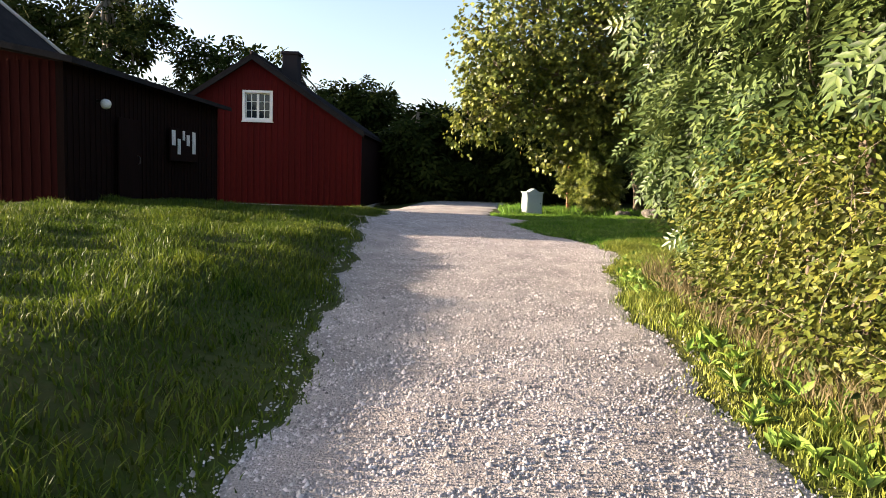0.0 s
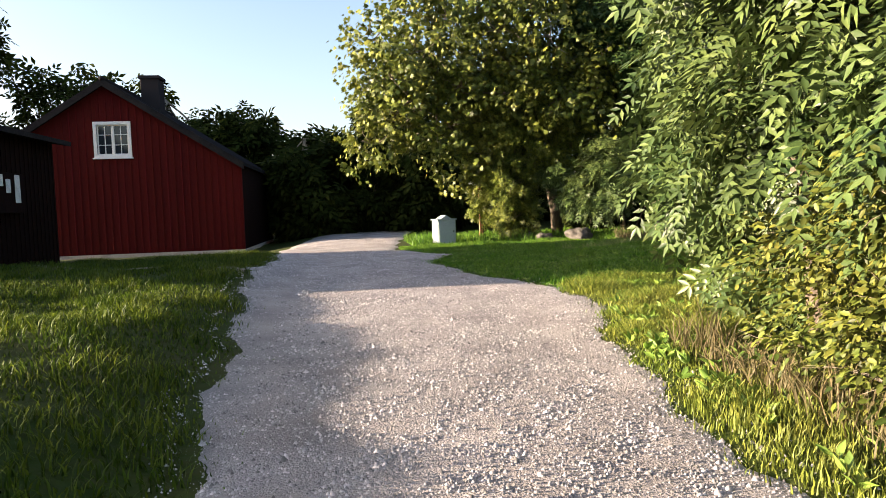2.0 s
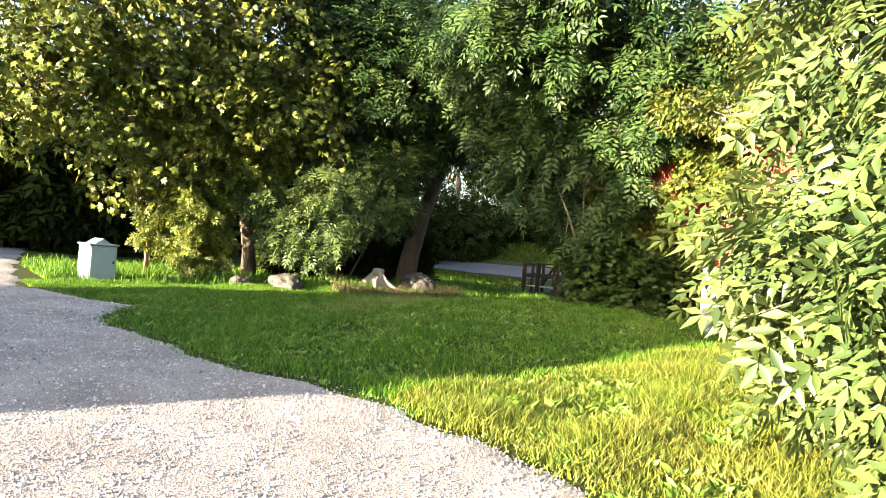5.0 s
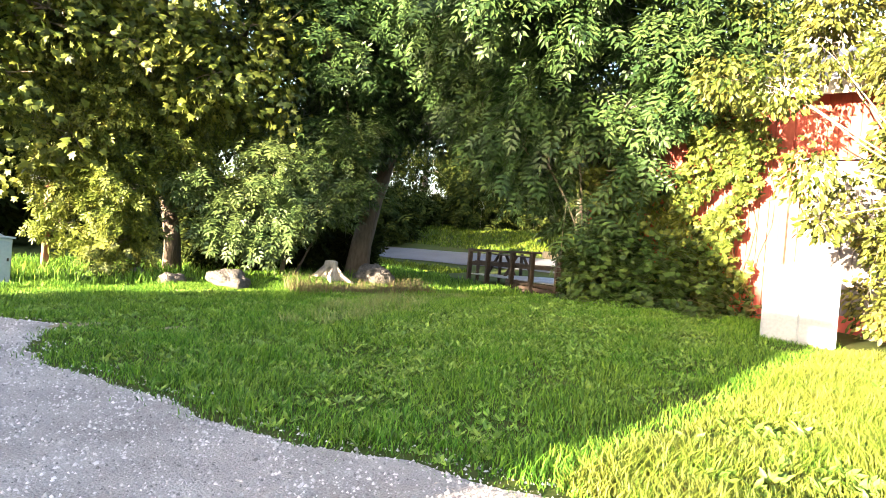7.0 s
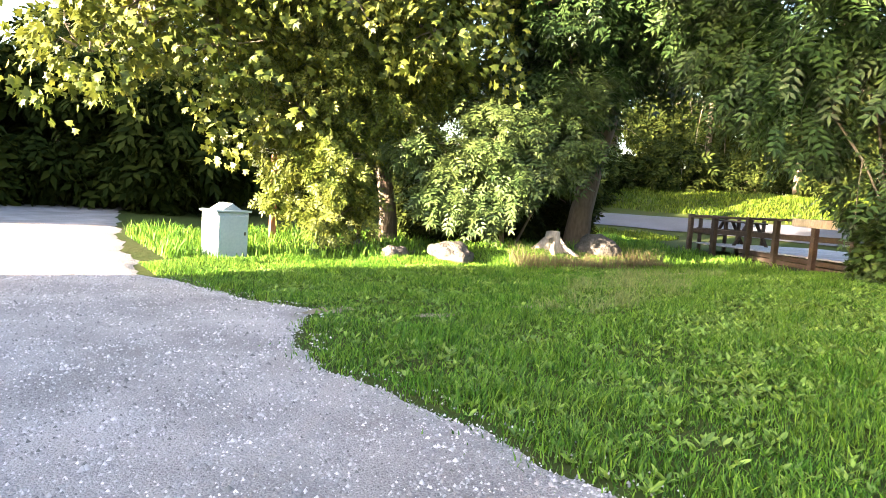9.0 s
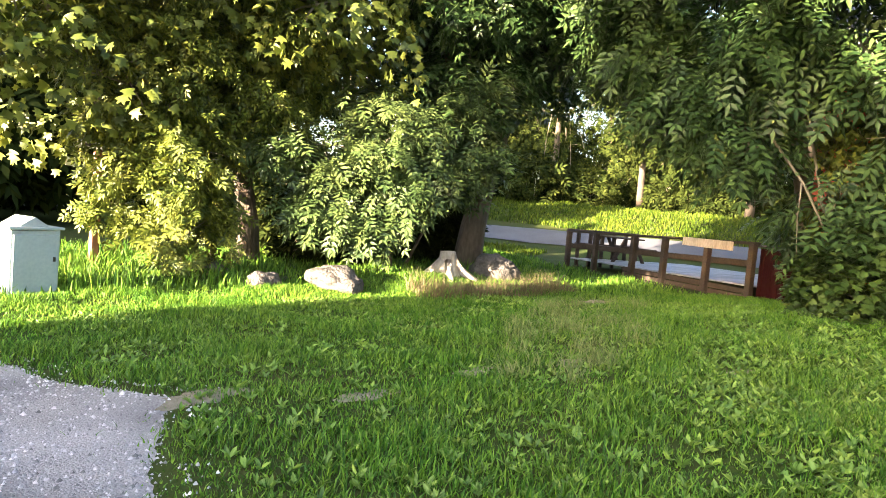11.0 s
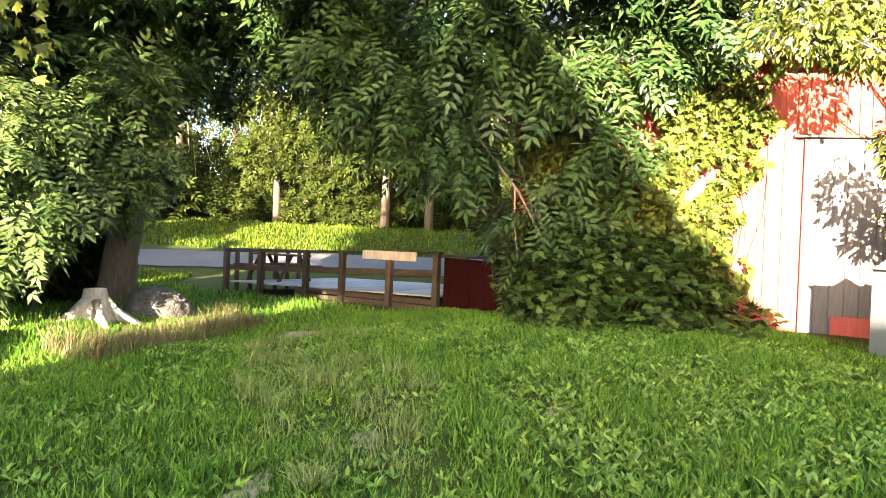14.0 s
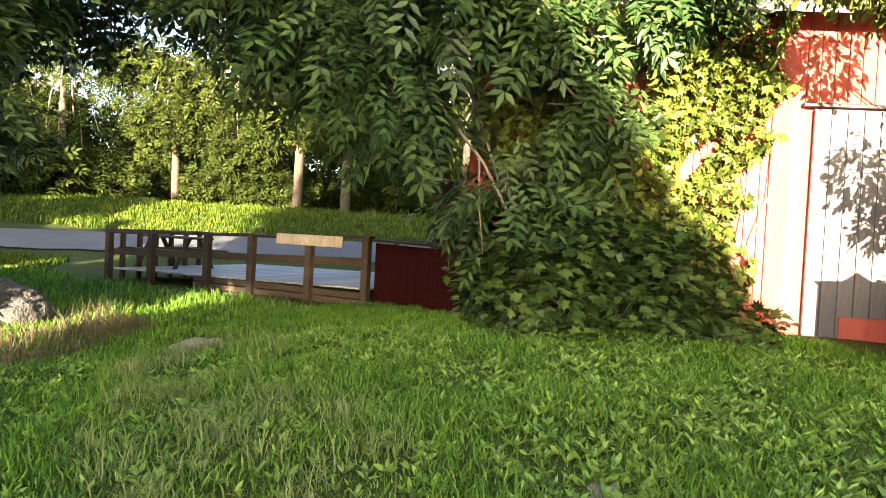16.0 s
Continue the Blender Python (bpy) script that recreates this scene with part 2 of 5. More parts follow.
def tubes(name, lines, mat, sides=7):
    """Tapered tubes along lines of (x, y, z, radius), joined into one mesh."""
    verts, faces = [], []
    for line in lines:
        pts = [Vector(p[:3]) for p in line]
        base = len(verts)
        for i, p in enumerate(pts):
            d = (pts[min(i + 1, len(pts) - 1)] - pts[max(i - 1, 0)]).normalized()
            u = d.orthogonal().normalized() if abs(d.z) < 0.9 else Vector((1, 0, 0)).cross(d).normalized()
            w = d.cross(u)
            for k in range(sides):
                a = 2 * math.pi * k / sides
                r = line[i][3] * (1 + 0.10 * math.sin(3 * a + i) + 0.06 * math.cos(5 * a + 2 * i))
                verts.append(p + (u * math.cos(a) + w * math.sin(a)) * r)
        for i in range(len(pts) - 1):
            for k in range(sides):
                k2 = (k + 1) % sides
                faces.append([base + i * sides + k, base + i * sides + k2, base + (i + 1) * sides + k2, base + (i + 1) * sides + k])
        faces.append([base + (len(pts) - 1) * sides + k for k in range(sides)])
        faces.append([base + k for k in range(sides - 1, -1, -1)])
    return mesh_from(name, verts, faces, mat, True)


def bent(a, b, r0, r1, sag=0.12, steps=5, seed=0):
    rr = random.Random(seed)
    a, b = Vector(a), Vector(b)
    length = (b - a).length
    off = Vector((rr.uniform(-1, 1), rr.uniform(-1, 1), rr.uniform(-0.3, 1))) * length * sag
    out = []
    for i in range(steps + 1):
        k = i / steps
        p = a.lerp(b, k) + off * math.sin(math.pi * k) + Vector((rr.uniform(-1, 1), rr.uniform(-1, 1), rr.uniform(-1, 1))) * length * 0.015
        out.append((*p, r0 + (r1 - r0) * k))
    return out


# leaf shapes: corners and triangles, tip along +x, about 1 long
def leaflet(at, yaw, length, width, fold=0.12):
    c, s_ = math.cos(yaw), math.sin(yaw)
    pts = [(0, 0, 0), (0.4 * length, 0.5 * width, fold * width), (length, 0, -0.05 * length), (0.4 * length, -0.5 * width, fold * width)]
    return [(at[0] + x * c - y * s_, at[1] + x * s_ + y * c, at[2] + z) for x, y, z in pts]


def shape_pinnate(pairs=4, slim=0.30):
    v, f = [], []
    for i in range(pairs):
        x = 0.22 + 0.62 * i / max(1, pairs - 1)
        for side in (-1, 1):
            b = len(v)
            v += leaflet((x, 0.01 * side, -0.10 * x * x), side * 0.95, 0.40 - 0.06 * abs(i - 1.5), (0.40) * slim)
            f += [(b, b + 1, b + 2), (b, b + 2, b + 3)]
    b = len(v)
    v += leaflet((0.84, 0, -0.08), 0, 0.38, 0.38 * slim)
    f += [(b, b + 1, b + 2), (b, b + 2, b + 3)]
    return np.array(v), np.array(f)


def shape_maple():
    ang = [0, 22, 45, 68, 100, 125, 150, 210, 235, 260, 292, 315, 338]
    rad = [1.0, 0.52, 0.86, 0.46, 0.72, 0.42, 0.30, 0.30, 0.42, 0.72, 0.46, 0.86, 0.52]
    v = [(0.30, 0, 0.04)] + [(0.30 + 0.62 * r * math.cos(radians(a)), 0.62 * r * math.sin(radians(a)), -0.06 * r) for a, r in zip(ang, rad)]
    n = len(ang)
    return np.array(v), np.array([(0, 1 + i, 1 + (i + 1) % n) for i in range(n)])


def shape_oval(width=0.5):
    v = [(0, 0, 0), (0.3, width * 0.42, 0.05), (0.65, width * 0.40, 0.03), (1, 0, -0.08), (0.65, -width * 0.40, 0.03), (0.3, -width * 0.42, 0.05), (0.48, 0, -0.02)]
    return np.array(v), np.array([(6, i, (i + 1) % 6) for i in range(6)])


def shape_spray(width=0.42):
    """Five plain leaves of one twig, for crowns farther off."""
    v, f = [], []
    for i, (x, yaw, ln) in enumerate([(0.0, 1.0, 0.55), (0.1, -1.0, 0.55), (0.35, 0.8, 0.5), (0.4, -0.8, 0.5), (0.55, 0.0, 0.5)]):
        b = len(v)
        v += leaflet((x, 0, -0.1 * x), yaw, ln, ln * width)
        f += [(b, b + 1, b + 2), (b, b + 2, b + 3)]
    return np.array(v), np.array(f)


PINNATE, MAPLE, OVAL, SPRAY = shape_pinnate(), shape_maple(), shape_oval(), shape_spray()
PINNATE3 = shape_pinnate(3, 0.36)


def leaves(name, shape, where, along, size, mat, up=0.6, face=None):
    """Leaves of one shape at the places given, each with its tip along its own way, in one mesh."""
    n = len(where)
    along = along / np.linalg.norm(along, axis=1, keepdims=True)
    ref = rng.normal(0, 0.5, (n, 3)) + np.array([0, 0, up])
    if face is not None:
        ref = ref + 0.9 * face
    side = np.cross(ref, along)
    side /= np.linalg.norm(side, axis=1, keepdims=True) + 1e-9
    nor = np.cross(along, side)
    size = size * rng.uniform(0.7, 1.25, (n, 1, 1))
    v = shape[0]
    pts = where[:, None, :] + size * (v[None, :, 0:1] * along[:, None, :] + v[None, :, 1:2] * side[:, None, :] + v[None, :, 2:3] * nor[:, None, :])
    faces = shape[1][None] + (np.arange(n) * len(v))[:, None, None]
    return mesh_from(name, pts.reshape(-1, 3), faces.reshape(-1, 3), mat)


def in_blobs(blobs, count, inner=0.55, lump=0.22, gaps=0.35):
    """Places and outward ways near the skins of uneven lumps (x, y, z, rx, ry, rz), shared out by their skins."""
    area = np.array([(b[3] * b[4] + b[4] * b[5] + b[3] * b[5]) for b in blobs])
    pick = rng.choice(len(blobs), int(count * 1.9), p=area / area.sum())
    d = rng.normal(size=(len(pick), 3))
    d /= np.linalg.norm(d, axis=1, keepdims=True)
    B = np.array(blobs)[pick]
    wob = 1 + lump * np.sin(d[:, 0] * 4.1 + B[:, 0] * 3) * np.cos(d[:, 1] * 3.7 + B[:, 1] * 2) + lump * 0.7 * np.sin(d[:, 2] * 7 + d[:, 0] * 5 + B[:, 2])
    r = (inner + (1 - inner) * rng.random(len(pick)) ** 0.6) * wob
    p = B[:, :3] + d * B[:, 3:] * r[:, None]
    hole = np.sin(p[:, 0] * 2.9 + 1.7 * np.sin(p[:, 2] * 2.3)) * np.sin(p[:, 1] * 3.1 + p[:, 2] * 1.9) + 0.5 * np.sin(p[:, 2] * 5.3 + p[:, 0] * 4)
    keep = hole > -1.2 + gaps
    p, d = p[keep][:count], d[keep][:count]
    return p, d


def tree(name, foot, trunk, blobs, count, shape, leaf, mat, label, droop=0.7, limb=0.05, inner=0.5, gaps=0.35, lump=0.22, category="tree", group="", twigs=5, bark=None, up=0.6):
    """A tree or bush: trunk is a list of lines of (x, y, z, radius) in world places; every lump of the crown gets a limb and twigs."""
    root = thing(name, pose(*foot), label, category, group)
    o = np.array(foot)
    lines = [[(x - o[0], y - o[1], z - o[2], r) for x, y, z, r in ln] for ln in trunk]
    if lines:
        part("trunk", tubes("trunk", lines, bark or M_BARK, 9), root)
    rr = random.Random(len(blobs) * 31 + int(foot[0] * 10))
    tops = [ln[-1] for ln in lines] + [ln[len(ln) * 2 // 3] for ln in lines] or [(0, 0, 0, limb)]
    limbs = []
    local = [(b[0] - o[0], b[1] - o[1], b[2] - o[2], b[3], b[4], b[5]) for b in blobs]
    for i, b in enumerate(local):
        start = min(tops, key=lambda p: (p[0] - b[0]) ** 2 + (p[1] - b[1]) ** 2 + (p[2] - b[2]) ** 2 + (3 if p[2] > b[2] + 0.5 else 0))
        limbs.append(bent(start[:3], b[:3], limb, limb * 0.4, 0.14, 5, i))
        for k in range(twigs):
            e = (b[0] + b[3] * rr.uniform(-0.8, 0.8), b[1] + b[4] * rr.uniform(-0.8, 0.8), b[2] + b[5] * rr.uniform(-0.7, 0.8))
            limbs.append(bent(b[:3], e, limb * 0.4, limb * 0.1, 0.15, 3, i * 17 + k))
    if limbs:
        part("branch", tubes("branch", limbs, M_TWIG, 5), root)
    p, d = in_blobs(local, count, inner, lump, gaps)
    way = d * np.array([1, 1, 0.5]) + rng.normal(0, 0.45, d.shape) + np.array([0, 0, -droop])
    part("crown", leaves("crown", shape, p, way, leaf, mat, up, d), root)
    return root


def scatter(poly, count):
    """Even random places within a polygon of (x, y)."""
    P = np.array(poly, float)
    lo, hi = P.min(0), P.max(0)
    out = np.zeros((0, 2))
    while len(out) < count:
        q = lo + rng.random((count * 2, 2)) * (hi - lo)
        inside = np.zeros(len(q), bool)
        j = len(P) - 1
        for i in range(len(P)):
            cond = ((P[i, 1] > q[:, 1]) != (P[j, 1] > q[:, 1])) & (q[:, 0] < (P[j, 0] - P[i, 0]) * (q[:, 1] - P[i, 1]) / (P[j, 1] - P[i, 1] + 1e-12) + P[i, 0])
            inside ^= cond
            j = i
        out = np.vstack([out, q[inside]])
    return out[:count]


def blades(name, xy, height, width, mat, lean=0.35, label="", keep=None):
    """Grass blades, each a bent strip that narrows to its tip."""
    n = len(xy)
    h = height * rng.uniform(0.45, 1.25, n)
    if keep is not None:
        h = h * keep
    a = rng.uniform(0, 2 * math.pi, n)
    b = a + rng.normal(0, 0.6, n)
    w = width * rng.uniform(0.7, 1.3, n)
    base = np.stack([xy[:, 0], xy[:, 1], gz(xy[:, 0], xy[:, 1]) - 0.01], 1)
    across = np.stack([-np.sin(a), np.cos(a), np.zeros(n)], 1) * w[:, None]
    out = np.stack([np.cos(b), np.sin(b), np.zeros(n)], 1) * (h * lean * rng.uniform(0.3, 1.8, n))[:, None]
    up = np.stack([np.zeros(n), np.zeros(n), h], 1)
    mid = base + 0.55 * up + 0.28 * out
    tip = base + up * 0.96 + out
    v = np.stack([base - across, base + across, mid + across * 0.8, mid - across * 0.8, tip], 1).reshape(-1, 3)
    k = (np.arange(n) * 5)[:, None]
    f = np.concatenate([k + [0, 1, 2], k + [0, 2, 3], k + [3, 2, 4]], 1).reshape(-1, 3)
    ob = new(name, mesh_from(name, v, f, mat))
    return tagged(ob, label, "grass", kind="stuff")


# ---- ground ----
def ground_sheet():
    xs = np.concatenate([[-2500, -900, -400, -180, -90, -60, -40, -30], np.arange(-24, 30.01, 0.3), [34, 40, 50, 65, 90, 180, 400, 900, 2500]])
    ys = np.concatenate([[-2500, -900, -400, -150, -70, -35, -20], np.arange(-12, 40.01, 0.3), [45, 52, 60, 75, 100, 180, 400, 900, 2500]])
    X, Y = np.meshgrid(xs, ys, indexing="ij")
    v = np.stack([X, Y, gz(X, Y)], -1).reshape(-1, 3)
    ny = len(ys)
    i, j = np.meshgrid(np.arange(len(xs) - 1), np.arange(ny - 1), indexing="ij")
    k = (i * ny + j).ravel()
    f = np.stack([k, k + ny, k + ny + 1, k + 1], 1)
    ob = new("ground", mesh_from("ground", v, f, M_SOIL, True))
    return tagged(ob, "uneven turf and soil under short green grass", "ground", kind="structure")


ground_sheet()

ROAD_Y = [-12, 0, 3.3, 5.5, 7.2, 8.5, 9.5, 11.1, 12, 13.2, 13.9, 14.5, 15.3, 16.7, 18.6, 19.4, 20.2, 21.3, 23.2, 28, 36, 60]
ROAD_R = [2.1, 2.1, 2.2, 2.27, 2.33, 2.45, 2.65, 3.15, 3.38, 3.3, 3.0, 2.85, 2.45, 2.15, 1.97, 2.2, 2.85, 2.2, 1.5, 1.9, 3.0, 8.0]
LEFT_Y = [-12, 0, 3, 4.4, 6.5, 10, 14, 17, 20.8, 24, 30, 40, 60]
ROAD_L = [-0.5, -0.55, -0.58, -0.60, -0.86, -1.20, -1.70, -1.95, -1.9, -2.2, -2.4, -1.5, 2.0]


def ragged(y, seed):
    return 0.07 * np.sin(y * 2.3 + seed) + 0.035 * np.sin(y * 6.1 + 2.3 * seed) + 0.015 * np.sin(y * 15.1 + seed * 5)


def road_right(y):
    return np.interp(y, ROAD_Y, ROAD_R) + ragged(np.asarray(y, float), 1.0)


def road_left(y):
    return np.interp(y, LEFT_Y, ROAD_L) + ragged(np.asarray(y, float), 4.0)


def gravel_road():
    ys = np.concatenate([np.arange(-12, 30, 0.08), np.arange(30, 60.1, 0.6)])
    n = 15
    k = np.linspace(0, 1, n)
    L, R = road_left(ys), road_right(ys)
    X = L[:, None] + (R - L)[:, None] * k
    Y = np.repeat(ys[:, None], n, 1)
    crown = 0.03 * np.sin(math.pi * k) ** 0.5
    Z = gz(X, Y) + 0.006 + crown + 0.006 * np.sin(X * 9 + Y * 4) * np.sin(Y * 11)
    Z[:, 0] -= 0.03
    Z[:, -1] -= 0.03
    v = np.stack([X, Y, Z], -1).reshape(-1, 3)
    i, j = np.meshgrid(np.arange(len(ys) - 1), np.arange(n - 1), indexing="ij")
    q = (i * n + j).ravel()
    ob = new("road", mesh_from("road", v, np.stack([q, q + 1, q + n + 1, q + n], 1), M_GRAVEL, True))
    return tagged(ob, "pale crushed gravel track with ragged grassy edges", "road", kind="structure")


gravel_road()


def stones():
    n = 95000
    y = -1 + 24 * rng.random(n) ** 1.25
    L, R = road_left(y), road_right(y)
    x = L + (R - L) * rng.random(n)
    spill = rng.random(n) < 0.03
    x = np.where(spill, np.where(rng.random(n) < 0.5, L - rng.exponential(0.05, n), R + rng.exponential(0.08, n)), x)
    r = rng.uniform(0.005, 0.013, n) * (1 + 0.4 * (rng.random(n) > 0.75)) * (1 + 0.6 * (rng.random(n) > 0.93))
    k = np.clip((x - L) / (R - L), 0, 1)
    z = gz(x, y) + 0.006 + 0.03 * np.sin(math.pi * k) ** 0.5 - 0.03 * np.clip(1 - np.minimum(k, 1 - k) * 14, 0, 1)
    octa = np.array([(1, 0, -0.3), (0, 1, -0.3), (-1, 0, -0.3), (0, -1, -0.3), (0, 0, 0.8)], float)
    tri = np.array([(0, 1, 4), (1, 2, 4), (2, 3, 4), (3, 0, 4)])
    jit = octa[None] * (1 + rng.uniform(-0.35, 0.5, (n, 5, 3)))
    a = rng.uniform(0, 6.28, n)
    c, s_ = np.cos(a)[:, None], np.sin(a)[:, None]
    z = z - 0.05 * r + 0.028 * spill
    px = jit[..., 0] * c - jit[..., 1] * s_
    py = jit[..., 0] * s_ + jit[..., 1] * c
    v = np.stack([x[:, None] + px * r[:, None], y[:, None] + py * r[:, None], z[:, None] + jit[..., 2] * r[:, None]], -1).reshape(-1, 3)
    f = (tri[None] + (np.arange(n) * 5)[:, None, None]).reshape(-1, 3)
    tagged(new("gravel", mesh_from("gravel", v, f, M_STONES)), "loose grey and buff crushed stones on the track", "gravel", kind="stuff")


stones()


def earth_patch(x, y, rx, ry, seed):
    rr = random.Random(seed)
    verts, n = [(x, y, g(x, y) + 0.012)], 28
    for i in range(n):
        a = 2 * math.pi * i / n
        r = 1 + 0.25 * math.sin(2 * a + seed) + 0.15 * math.sin(5 * a + seed * 2) + rr.uniform(-0.1, 0.1)
        for k in (0.6, 1.0):
            px, py = x + rx * r * k * math.cos(a), y + ry * r * k * math.sin(a)
            verts.append((px, py, g(px, py) + (0.010 if k < 1 else -0.015)))
    faces = []
    for i in range(n):
        a, b = 1 + 2 * i, 1 + 2 * ((i + 1) % n)
        faces += [[0, a, b], [a, a + 1, b + 1, b]]
    tagged(new("bare_earth", mesh_from("bare_earth", verts, faces, M_BARE, True)), "small bare trodden earth patch in the lawn", "bare earth", "bare patches in the lawn")


PATCHES = [(6.15, 19.17, 0.38, 0.24), (5.15, 19.55, 0.42, 0.26), (7.1, 17.9, 0.34, 0.22), (8.35, 20.5, 0.35, 0.22), (8.3, 20.0, 0.30, 0.18), (11.3, 21.9, 0.9, 0.5), (9.6, 21.1, 0.35, 0.25), (2.75, 20.15, 0.75, 0.35), (3.9, 19.6, 0.5, 0.25), (10.5, 21.5, 0.5, 0.3)]
for i, (x, y, a, b) in enumerate(PATCHES):
    earth_patch(x, y, a * 0.7, b * 0.7, i)


# worn cross path from the track towards the yard between the buildings
py_ = np.linspace(0, 1, 30)
px_ = -1.8 - 7.0 * py_
pc_ = 16.0 + 0.4 * np.sin(py_ * 4) + 3.0 * smooth(0.4, 1.0, py_)
pw_ = 0.22 + 0.06 * np.sin(py_ * 17)
pv_ = np.stack([np.stack([px_, pc_ + k * pw_, gz(px_, pc_ + k * pw_) + h], 1) for k, h in ((-1, -0.02), (-0.6, 0.03), (0, 0.035), (0.6, 0.03), (1, -0.02))], 1).reshape(-1, 3)
tagged(new("path", mesh_from("path", pv_, [[i * 5 + j, i * 5 + j + 1, i * 5 + j + 6, i * 5 + j + 5] for i in range(29) for j in range(4)], M_BARE, True)), "narrow trodden earth path crossing the bank", "path", kind="structure")


def on_road(xy, margin=0.0):
    return (xy[:, 0] > road_left(xy[:, 1]) + margin) & (xy[:, 0] < road_right(xy[:, 1]) - margin)


def lawn(name, poly, count, height, width, mat, label, lean=0.35, margin=0.0):
    xy = scatter(poly, count)
    depth = np.minimum(xy[:, 0] - road_left(xy[:, 1]), road_right(xy[:, 1]) - xy[:, 0])
    xy = xy[depth < margin * rng.exponential(1.0, len(xy))]
    clear = np.ones(len(xy))
    for x, y, a, b in PATCHES:
        clear = np.minimum(clear, 0.6 + 0.4 * smooth(0.3, 1.1, np.hypot((xy[:, 0] - x) / a, (xy[:, 1] - y) / b)))
    clear = clear * np.clip(1.0 - 0.35 * smooth(-0.15, 0.1, np.minimum(xy[:, 0] - road_left(xy[:, 1]), road_right(xy[:, 1]) - xy[:, 0])), 0.3, 1)
    tuft = 0.75 + 0.45 * np.sin(xy[:, 0] * 2.7 + 1.4 * np.sin(xy[:, 1] * 1.9)) * np.sin(xy[:, 1] * 3.3 + xy[:, 0])
    return blades(name, xy, height, width, mat, lean, label, clear * np.clip(tuft, 0.4, 1.3))


# ---- buildings ----
def board_row(parent, name, count, width, height_at, mat, start, step, thick=0.022, face="y", gap=0.008):
    """Upright boards side by side, each an object; height_at(i) gives foot and top."""
    made = {}
    for i in range(count):
        z0, z1 = height_at(i)
        key = (round(z0, 2), round(z1, 2))
        if key not in made:
            size = (width - gap, thick, z1 - z0) if face == "y" else (thick, width - gap, z1 - z0)
            made[key] = block(name, size, mat, 0.004, (0, 0, (z1 - z0) / 2))
        p = (start[0] + step[0] * i, start[1] + step[1] * i, z0)
        part(name, made[key], parent, at=pose(*p))


def gable_house():
    x0, x1, y0, y1 = -13.87, -4.09, 31.0, 40.5
    zb, ze, za = 0.00, 3.60, 6.75
    xm = (x0 + x1) / 2
    root = thing("house", pose(x1, y0, zb), "dark red boarded house with a steep roof and dark chimney", "house")
    wx0, wx1, wz0, wz1 = -9.36, -8.21, 4.11, 5.26
    # gable wall as four pieces round the window opening
    slope = (za - ze) / (xm - x0)
    top = lambda x: ze + slope * (min(x - x0, x1 - x))
    zp = zb + 0.32

    def slab(outline):
        return part("wall", prism("wall", [(x - x1, z - zb) for x, z in outline], 0, 0.18, M_RED), root, "dark red upright boards")

    wall_ob = slab([(x0, zp), (wx0, zp), (wx0, top(wx0)), (x0, ze)])
    slab([(wx1, zp), (x1, zp), (x1, ze), (wx1, top(wx1))])
    slab([(wx0, zp), (wx1, zp), (wx1, wz0), (wx0, wz0)])
    slab([(wx0, wz1), (wx1, wz1), (wx1, top(wx1)), (xm, za), (wx0, top(wx0))] if wx0 < xm < wx1 else [(wx0, wz1), (wx1, wz1), (wx1, top(wx1)), (wx0, top(wx0))])
    for y, name in ((y1 - 0.18, "wall"),):
        part(name, prism("wall", [(x0 - x1, zp - zb), (0, zp - zb), (0, ze - zb), (xm - x1, za - zb), (x0 - x1, ze - zb)], y - y0, y - y0 + 0.18, M_RED), root)
    # side walls in near-black instead of red: their shade is put into the colour
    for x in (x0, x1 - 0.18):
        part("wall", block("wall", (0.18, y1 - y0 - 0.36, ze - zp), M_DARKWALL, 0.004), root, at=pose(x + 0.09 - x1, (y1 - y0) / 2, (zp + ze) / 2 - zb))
    # battens over the joints
    n = 37
    for i in range(n):
        x = x0 + 0.10 + (x1 - x0 - 0.2) * i / (n - 1)
        t = top(x) - 0.12
        spans = [(zp, t)]
        if wx0 - 0.14 < x < wx1 + 0.14:
            spans = [(zp, wz0 - 0.13), (wz1 + 0.13, t)]
        for a, b in spans:
            if b - a > 0.05:
                part("batten", block("batten", (0.045, 0.022, b - a), M_RED, 0.003), wall_ob, at=pose(x - x1, -0.012, (a + b) / 2 - zb))
    part("plinth", block("plinth", (x1 - x0 + 0.04, y1 - y0 + 0.04, 0.36), M_PLINTH, 0.02), root, "pale stone plinth", at=pose((x0 - x1) / 2, (y1 - y0) / 2, 0.14))
    # roof of two slopes
    for sx in (-1, 1):
        e = x0 - 0.14 if sx < 0 else x1 + 0.14
        ez = ze - 0.14 * slope
        out = [(e - x1, ez + 0.06 - zb), (xm - x1, za + 0.06 - zb), (xm - x1, za + 0.20 - zb), (e - x1, ez + 0.20 - zb)]
        part("roof", prism("roof", out, -0.28, y1 - y0 + 0.28, M_ROOF), root, "dark tiled roof slope")
        part("bargeboard", prism("bargeboard", [(e - x1, ez - 0.08 - zb), (xm - x1, za - 0.08 - zb), (xm - x1, za + 0.10 - zb), (e - x1, ez + 0.10 - zb)], -0.31, -0.285, M_ROOF), root)
    part("ridge_cap", tubes("ridge_cap", [[(xm - x1, -0.3, za - zb + 0.2, 0.09), (xm - x1, y1 - y0 + 0.3, za - zb + 0.2, 0.09)]], M_ROOF), root)
    ch = part("chimney", block("chimney", (0.72, 0.8, 2.1), M_CHIM, 0.015), root, "dark brick chimney", at=pose(-7.87 - x1, 2.4, 6.33 - zb))
    part("chimney_cap", block("chimney_cap", (0.86, 0.94, 0.14), M_CHIM, 0.02), ch, at=pose(0, 0, 1.08))
